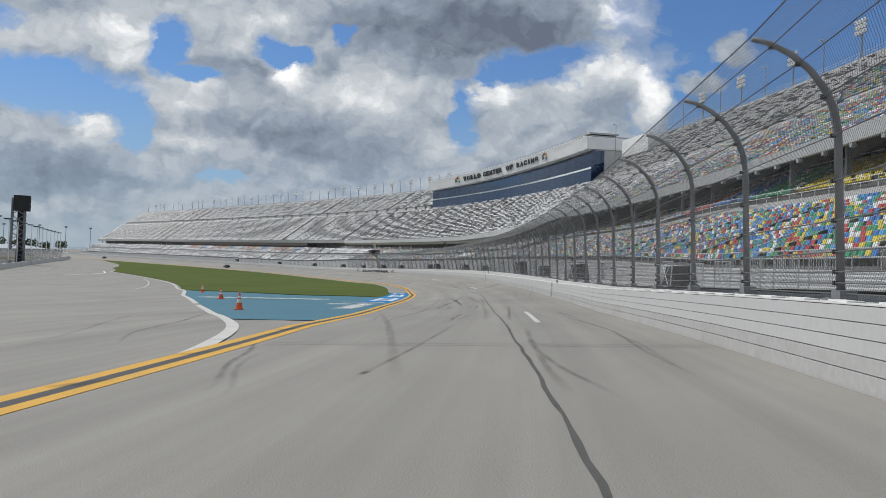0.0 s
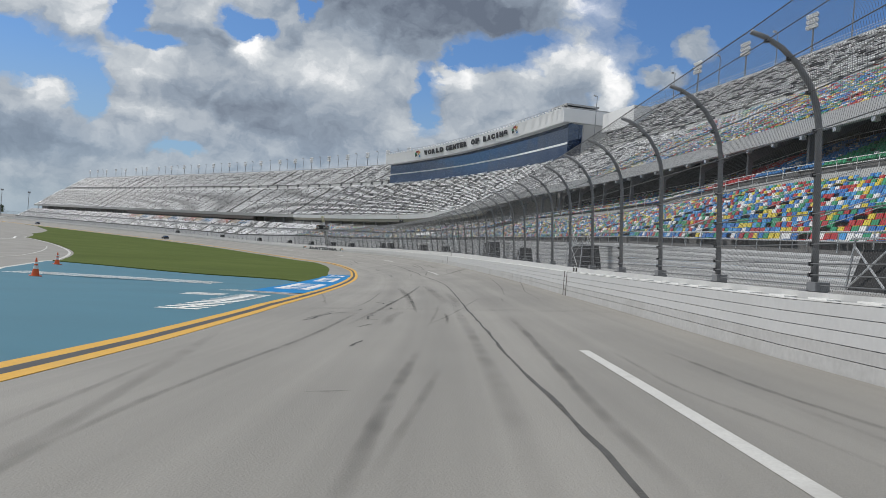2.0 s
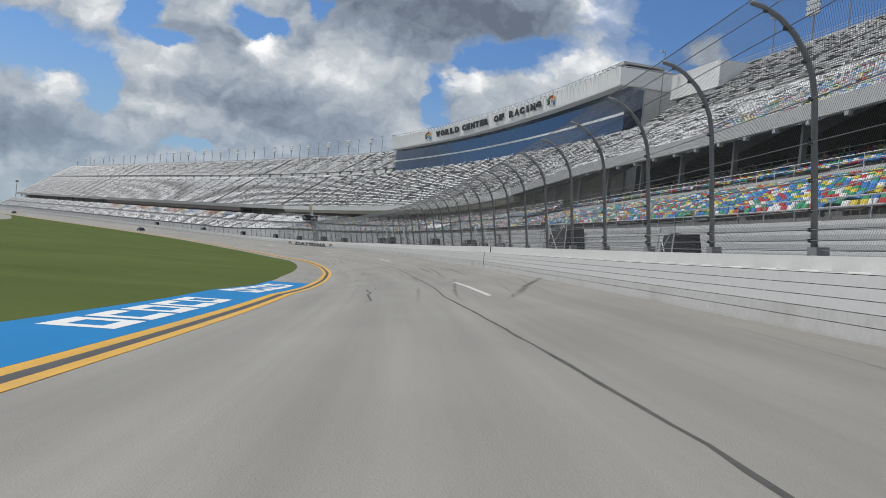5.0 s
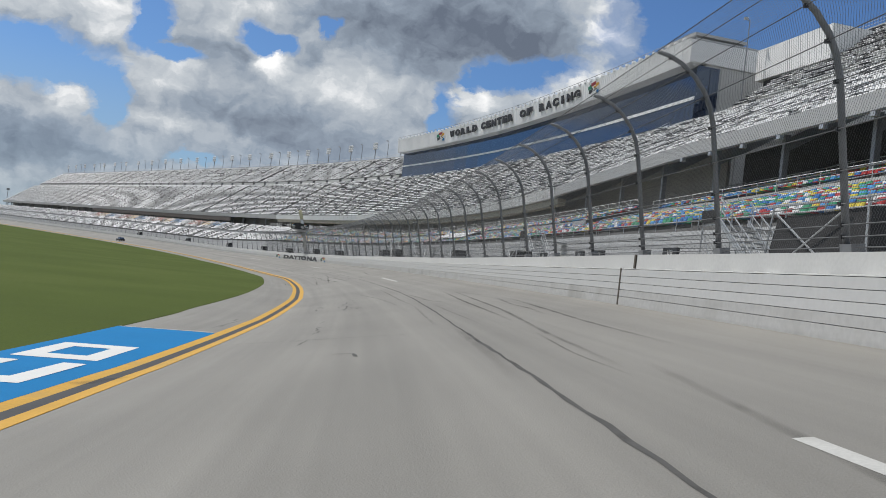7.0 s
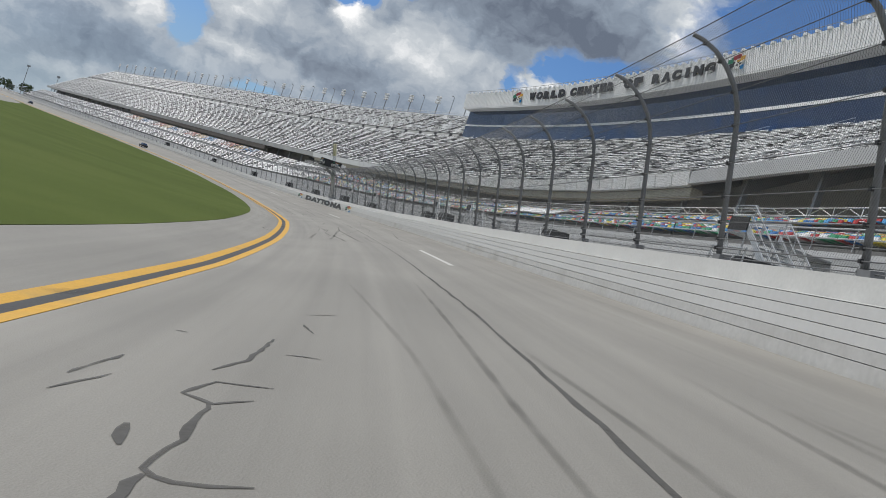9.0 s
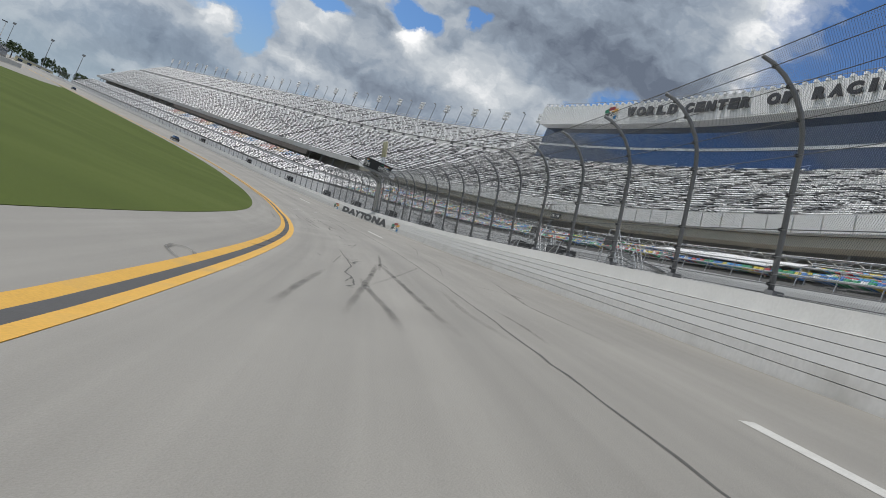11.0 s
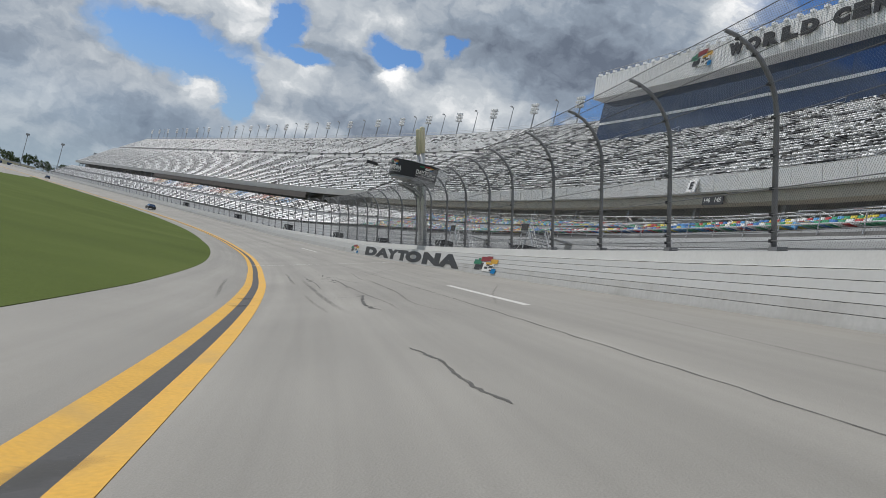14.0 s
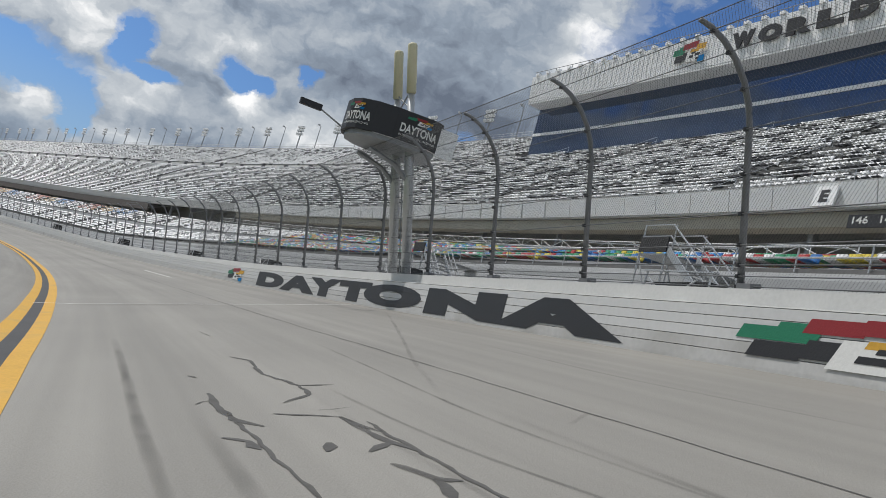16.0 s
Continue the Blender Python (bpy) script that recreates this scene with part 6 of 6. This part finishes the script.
def covered_box(s, w, h, d=4.6):
    z0 = float(wall_z(s)) + 1.15
    b = thing("covered_camera_stand", stand_at(s, d, z0), "dark cloth-covered stand behind the fence", "covered stand", "covered stands")
    part("cover", Shape().add([(-0.6, -w / 2, 0), (0.7, -w / 2, 0), (0.7, w / 2, 0), (-0.6, w / 2, 0), (-0.45, -w / 2 + 0.25, h), (0.5, -w / 2 + 0.2, h * 1.03), (0.5, w / 2 - 0.2, h * 0.97), (-0.45, w / 2 - 0.3, h * 0.94)],
                              [(3, 2, 1, 0), (4, 5, 6, 7), (0, 1, 5, 4), (1, 2, 6, 5), (2, 3, 7, 6), (3, 0, 4, 7)]), DARK, b)
    for y in (-w / 2, w / 2):
        part("foot", Shape().tube([(-0.65, y, 0), (-0.55, y * 0.9, h + 0.25)], 0.03, 5), ALU, b)
    part("cross_brace", Shape().tube([(-0.68, -w * 0.3, 0.1), (-0.6, w * 0.4, h)], 0.028, 5).tube([(-0.68, w * 0.4, 0.1), (-0.6, -w * 0.3, h)], 0.028, 5), ALU, b, "crossed bare scaffold tubes")
    part("top_rail", Shape().tube([(-0.6, -w / 2, h + 0.2), (-0.6, w / 2, h + 0.2)], 0.028, 5), ALU, b)


for s, w, h in ((41, 2.2, 1.0), (76.2, 3.8, 1.35), (99, 1.8, 1.2), (118.0, 4.8, 1.8), (153, 2.4, 1.2), (174, 2.4, 1.4), (206.8, 3.0, 1.6), (215, 2.6, 1.5), (249.6, 2.8, 1.3), (270, 2.6, 1.5), (294, 2.6, 1.3), (318, 2.4, 1.3), (352, 2.6, 1.3), (394, 2.4, 1.2), (447, 2.6, 1.3)):
    covered_box(s, w, h)
for s in (22, 25, 28.5, 32, 36):
    g = thing("crowd_barrier", stand_at(s, 4.2, float(wall_z(s)) + 1.15), "low galvanised crowd barrier on the walkway", "barrier", "crowd barriers")
    frame_ = part("frame", Shape().tube([(0, -1.1, 0), (0, -1.1, 1.05), (0, 1.1, 1.05), (0, 1.1, 0)], 0.025, 5).tube([(0, -1.1, 0.2), (0, 1.1, 0.2)], 0.02, 5), ALU, g)
    for k in range(11):
        part("bar", Shape().tube([(0, -0.95 + 0.19 * k, 0.2), (0, -0.95 + 0.19 * k, 1.05)], 0.01, 4), ALU, frame_)

awning = thing("white_awning", stand_at(201, 11.5, float(wall_z(201)) + 1.15), "white sheet awning over the front seats", "awning")
for k in range(5):
    y = -6.5 + 2.6 * k
    part("sheet", Shape().add([(-1.9, y + 0.05, 3.75), (-1.9, y + 2.55, 3.75), (0, y + 2.55, 4.55), (0, y + 0.05, 4.55), (1.9, y + 2.55, 4.6), (1.9, y + 0.05, 4.6), (-1.9, y + 0.05, 3.7), (-1.9, y + 2.55, 3.7), (1.9, y + 2.55, 4.55), (1.9, y + 0.05, 4.55)],
                              [(0, 3, 2, 1), (3, 5, 4, 2), (6, 7, 1, 0), (8, 9, 5, 4), (6, 9, 8, 7)]), WHITESTEEL, awning)
for y in (-6.4, -1.3, 3.9, 6.4):
    for x in (-1.8, 1.8):
        part("pole", Shape().tube([(x, y, 1.2), (x, y, 3.75 if x < 0 else 4.55)], 0.035, 5), ALU, awning)
for s in (119.6, 126.0, 128.4, 133.9):
    bd = thing("display_board", stand_at(s, 1.0, float(wall_z(s)) + fence_rise(s)), "small black board with pale bars on the wall", "display board", "boards on the wall")
    part("panel", Shape().box(-0.03, 0.05, -0.5, 0.5, 0.0, 0.26), BLACK, bd)
    for k in range(4):
        part("bar", Shape().box(-0.036, -0.03, -0.2 + 0.1 * k, -0.16 + 0.1 * k, 0.05, 0.2), WHITEPAINT, bd, "pale bar")

# ---- cones ----
def cone(s, d, tilt):
    c = thing("traffic_cone", stand_at(s, d) @ pose(0, 0, 0.024, 0, 0, tilt), "orange traffic cone with white bands on painted asphalt", "traffic cone", "cones at the pit exit")
    part("base", Shape().box(-0.24, 0.24, -0.24, 0.24, 0, 0.04), ORANGE, c)
    zs = [(0.04, 0.19), (0.34, 0.125), (0.36, 0.124), (0.54, 0.085), (0.64, 0.066), (0.76, 0.04), (0.9, 0.025)]
    for k, (m, lab) in enumerate(((ORANGE, ""), (WHITEPAINT, "white band"), (ORANGE, ""), (WHITEPAINT, "white band"), (ORANGE, ""))):
        lo, hi = ((0.04, 0.36), (0.36, 0.52), (0.52, 0.6), (0.6, 0.7), (0.7, 0.9))[k]
        r = lambda z: 0.19 - (z - 0.04) * 0.19
        part("band" if lab else "shell", Shape().tube([(0, 0, lo), (0, 0, hi)], [r(lo), r(hi)], 14), m, c, lab, smooth=False)


for s, d, a in ((41.5, -17.3, 10), (64.5, -24.9, 40), (87.5, -32.6, 70)):
    cone(s, d, a)


# ---- cars far ahead ----
def car(s, d, paint):
    c = thing("car", stand_at(s, d), "small dark car seen far ahead on the track", "car", "cars far ahead")
    part("body", Shape().add([(-0.9, -2.2, 0.35), (0.9, -2.2, 0.35), (0.9, 2.2, 0.35), (-0.9, 2.2, 0.35), (-0.9, -2.2, 0.85), (0.9, -2.2, 0.85), (0.9, 2.2, 0.75), (-0.9, 2.2, 0.75)],
                              [(3, 2, 1, 0), (4, 5, 6, 7), (0, 1, 5, 4), (1, 2, 6, 5), (2, 3, 7, 6), (3, 0, 4, 7)]), paint, c)
    part("cabin", Shape().add([(-0.82, -1.9, 0.85), (0.82, -1.9, 0.85), (0.82, 1.0, 0.83), (-0.82, 1.0, 0.83), (-0.65, -1.2, 1.4), (0.65, -1.2, 1.4), (0.65, 0.3, 1.4), (-0.65, 0.3, 1.4)],
                               [(4, 5, 6, 7), (0, 1, 5, 4), (1, 2, 6, 5), (2, 3, 7, 6), (3, 0, 4, 7)]), GLASS, c, "dark tinted windows")
    for x in (-0.8, 0.8):
        for y in (-1.4, 1.4):
            part("wheel", Shape().tube([(x - 0.1, y, 0.33), (x + 0.1, y, 0.33)], 0.33, 12), BLACK, c)


car(428, -8.0, BLACK)
car(640, -7.0, BLACK)

# ---- far side of the infield: pit wall, fence, pylon, roofs ----
PIT_ROAD = pose(-113.5, 272.0, -6.6, 0, 0, 16)   # local y runs along the pit road
pit_wall = thing("pit_wall", PIT_ROAD, "low pale concrete pit wall beyond the infield", "wall", kind="structure")
for a, b in ((-150, -52), (-46, 42), (46, 150), (153, 290)):
    part("wall_length", Shape().add([(3.0, a, -0.4), (3.8, a, -0.4), (3.8, b, -0.4), (3.0, b, -0.4), (3.2, a, 1.5), (3.6, a, 1.5), (3.6, b, 1.5), (3.2, b, 1.5)],
                                    [(3, 2, 1, 0), (4, 5, 6, 7), (0, 1, 5, 4), (1, 2, 6, 5), (2, 3, 7, 6), (3, 0, 4, 7)]), PALECON, pit_wall)
for k in range(14):
    p = thing("lamp_post", PIT_ROAD @ pose(0, -64 + 24 * k, -0.3), "pale slim lamp post along the pit road", "lamp post", "pit road lamp posts")
    part("pole", Shape().tube([(0, 0, 0), (0, 0, 15.5)], [0.26, 0.16], 6), WHITESTEEL, p)
    part("head", Shape().box(-1.6, 0.6, -0.3, 0.3, 15.3, 15.7), BLACK, p, "dark lamp head")
    part("fence_panel", Shape().box(-0.05, 0.05, 0.4, 23.6, 0.2, 6.0), GLASSPALE, p, "hazy glass screen between two posts")
garage = thing("garage_row", PIT_ROAD @ pose(-14, 0, -0.3), "long low cream garage row with sloping pale roof", "building")
row_wall = part("wall", Shape().box(-8, 8, -120, 290, 0, 4.6), CREAM, garage)
part("roof", Shape().add([(-9, -122, 4.6), (9.5, -122, 4.6), (9.5, 292, 4.6), (-9, 292, 4.6), (-9, -122, 7.6), (9.5, -122, 5.0), (9.5, 292, 5.0), (-9, 292, 7.6)],
                         [(3, 2, 1, 0), (4, 5, 6, 7), (0, 1, 5, 4), (1, 2, 6, 5), (2, 3, 7, 6), (3, 0, 4, 7)]), ALU, garage, "pale metal roof")
for k in range(20):
    part("garage_door", Shape().box(8.0, 8.1, -112 + 20 * k, -100 + 20 * k, 0.1, 3.8), DARK, row_wall, "dark garage door")
pylon = thing("scoring_pylon", PIT_ROAD @ pose(-1.0, 42, -0.3), "dark steel lattice pylon with boxed top", "pylon")
for x in (-2.2, 2.2):
    for y in (-2.2, 2.2):
        part("leg", Shape().tube([(x, y, 0), (x * 0.9, y * 0.9, 24)], 0.28, 5), POST, pylon)
for k in range(8):
    z = 3 * k
    part("lattice", Shape().tube([(-2.2, -2.2, z), (2.2, -2.2, z + 3)], 0.16, 4).tube([(2.2, -2.2, z), (-2.2, -2.2, z + 3)], 0.16, 4).tube([(2.2, -2.2, z), (2.2, 2.2, z + 3)], 0.16, 4).tube([(2.2, 2.2, z), (2.2, -2.2, z + 3)], 0.16, 4), POST, pylon)
part("head", Shape().box(-1.6, 3.6, -2.6, 2.6, 19.5, 25), DARK, pylon, "dark boxed screen")
part("core", Shape().box(-0.3, 1.6, -1.0, 1.0, 0, 19.5), DARK, pylon)
tagged(part("pit_road_line", ribbon([(222, -84), (245, -80), (265, -78), (290, -79)], 0.5, 0.03), WHITEPAINT), "thin white line on the pit road", "road marking", kind="structure")

# trees, masts and buildings past the far end of the stands
def tree(x, y, z, h, seed):
    r = random.Random(seed)
    t = thing("tree", pose(x, y, z, 0, 0, r.uniform(0, 360)), "dark green broadleaf tree on the skyline", "tree", "far trees")
    sh = Shape().tube([(0, 0, 0), (0.1, 0, h * 0.35), (0.0, 0.1, h * 0.6)], [h * 0.035, h * 0.025, h * 0.012], 6)
    for k in range(5):
        a = r.uniform(0, 6.28)
        sh.tube([(0, 0, h * (0.3 + 0.06 * k)), (math.cos(a) * h * 0.25, math.sin(a) * h * 0.25, h * (0.5 + 0.06 * k))], [h * 0.015, h * 0.006], 4)
    part("trunk", sh, BARK, t)
    crown = Shape()
    for k in range(260):
        a, b = r.uniform(0, 6.28), r.uniform(-0.7, 1.0)
        q = r.uniform(0.55, 1.0) ** 0.5 * h * (0.36 + 0.08 * math.sin(3 * a + seed))
        c = Vector((math.cos(a) * math.cos(b) * q, math.sin(a) * math.cos(b) * q, h * 0.62 + math.sin(b) * q * 0.85))
        u = Vector((r.uniform(-1, 1), r.uniform(-1, 1), r.uniform(-1, 1))).normalized() * h * 0.06
        v = Vector((r.uniform(-1, 1), r.uniform(-1, 1), r.uniform(-1, 1))).normalized() * h * 0.06
        crown.add([c - u, c + v, c + u, c - v], [(0, 1, 2, 3)])
    part("crown", crown, FOLIAGE, t)


for k in range(34):
    s = 1000 + (k * 37 % 60)
    d = -260 + 9.5 * k
    p = at(min(s, 1080), d, -7.0)
    tree(p.x, p.y, p.z, 11 + (k * 13 % 8), 900 + k)
for k in range(9):
    p = thing("tall_mast", stand_at(900 + 12 * (k % 3), -150 + 26 * k, -7), "tall thin lighting mast in the distance", "mast", "distant masts")
    part("pole", Shape().tube([(0, 0, 0), (0, 0, 27)], [0.35, 0.2], 6), STEEL, p)
    part("head", Shape().box(-1.2, 1.2, -0.4, 0.4, 26.4, 28), STEEL, p)
for k, (d, w, h) in enumerate(((-60, 22, 6), (-25, 14, 8), (10, 30, 5), (-110, 30, 5))):
    b = thing("far_building", stand_at(980, d, -7), "small tan building beyond the track's end", "building", "far buildings")
    wall_ = part("wall", Shape().box(-w / 2, w / 2, -5, 5, 0, h), CREAM, b)
    part("roof", Shape().box(-w / 2 - 0.6, w / 2 + 0.6, -5.6, 5.6, h, h + 0.7), GREYPANEL, b)
    for j in range(4):
        part("window", Shape().box(-w / 2 + w * (j + 0.2) / 4, -w / 2 + w * (j + 0.7) / 4, -5.05, -5.0, h * 0.4, h * 0.8), GLASS, wall_)
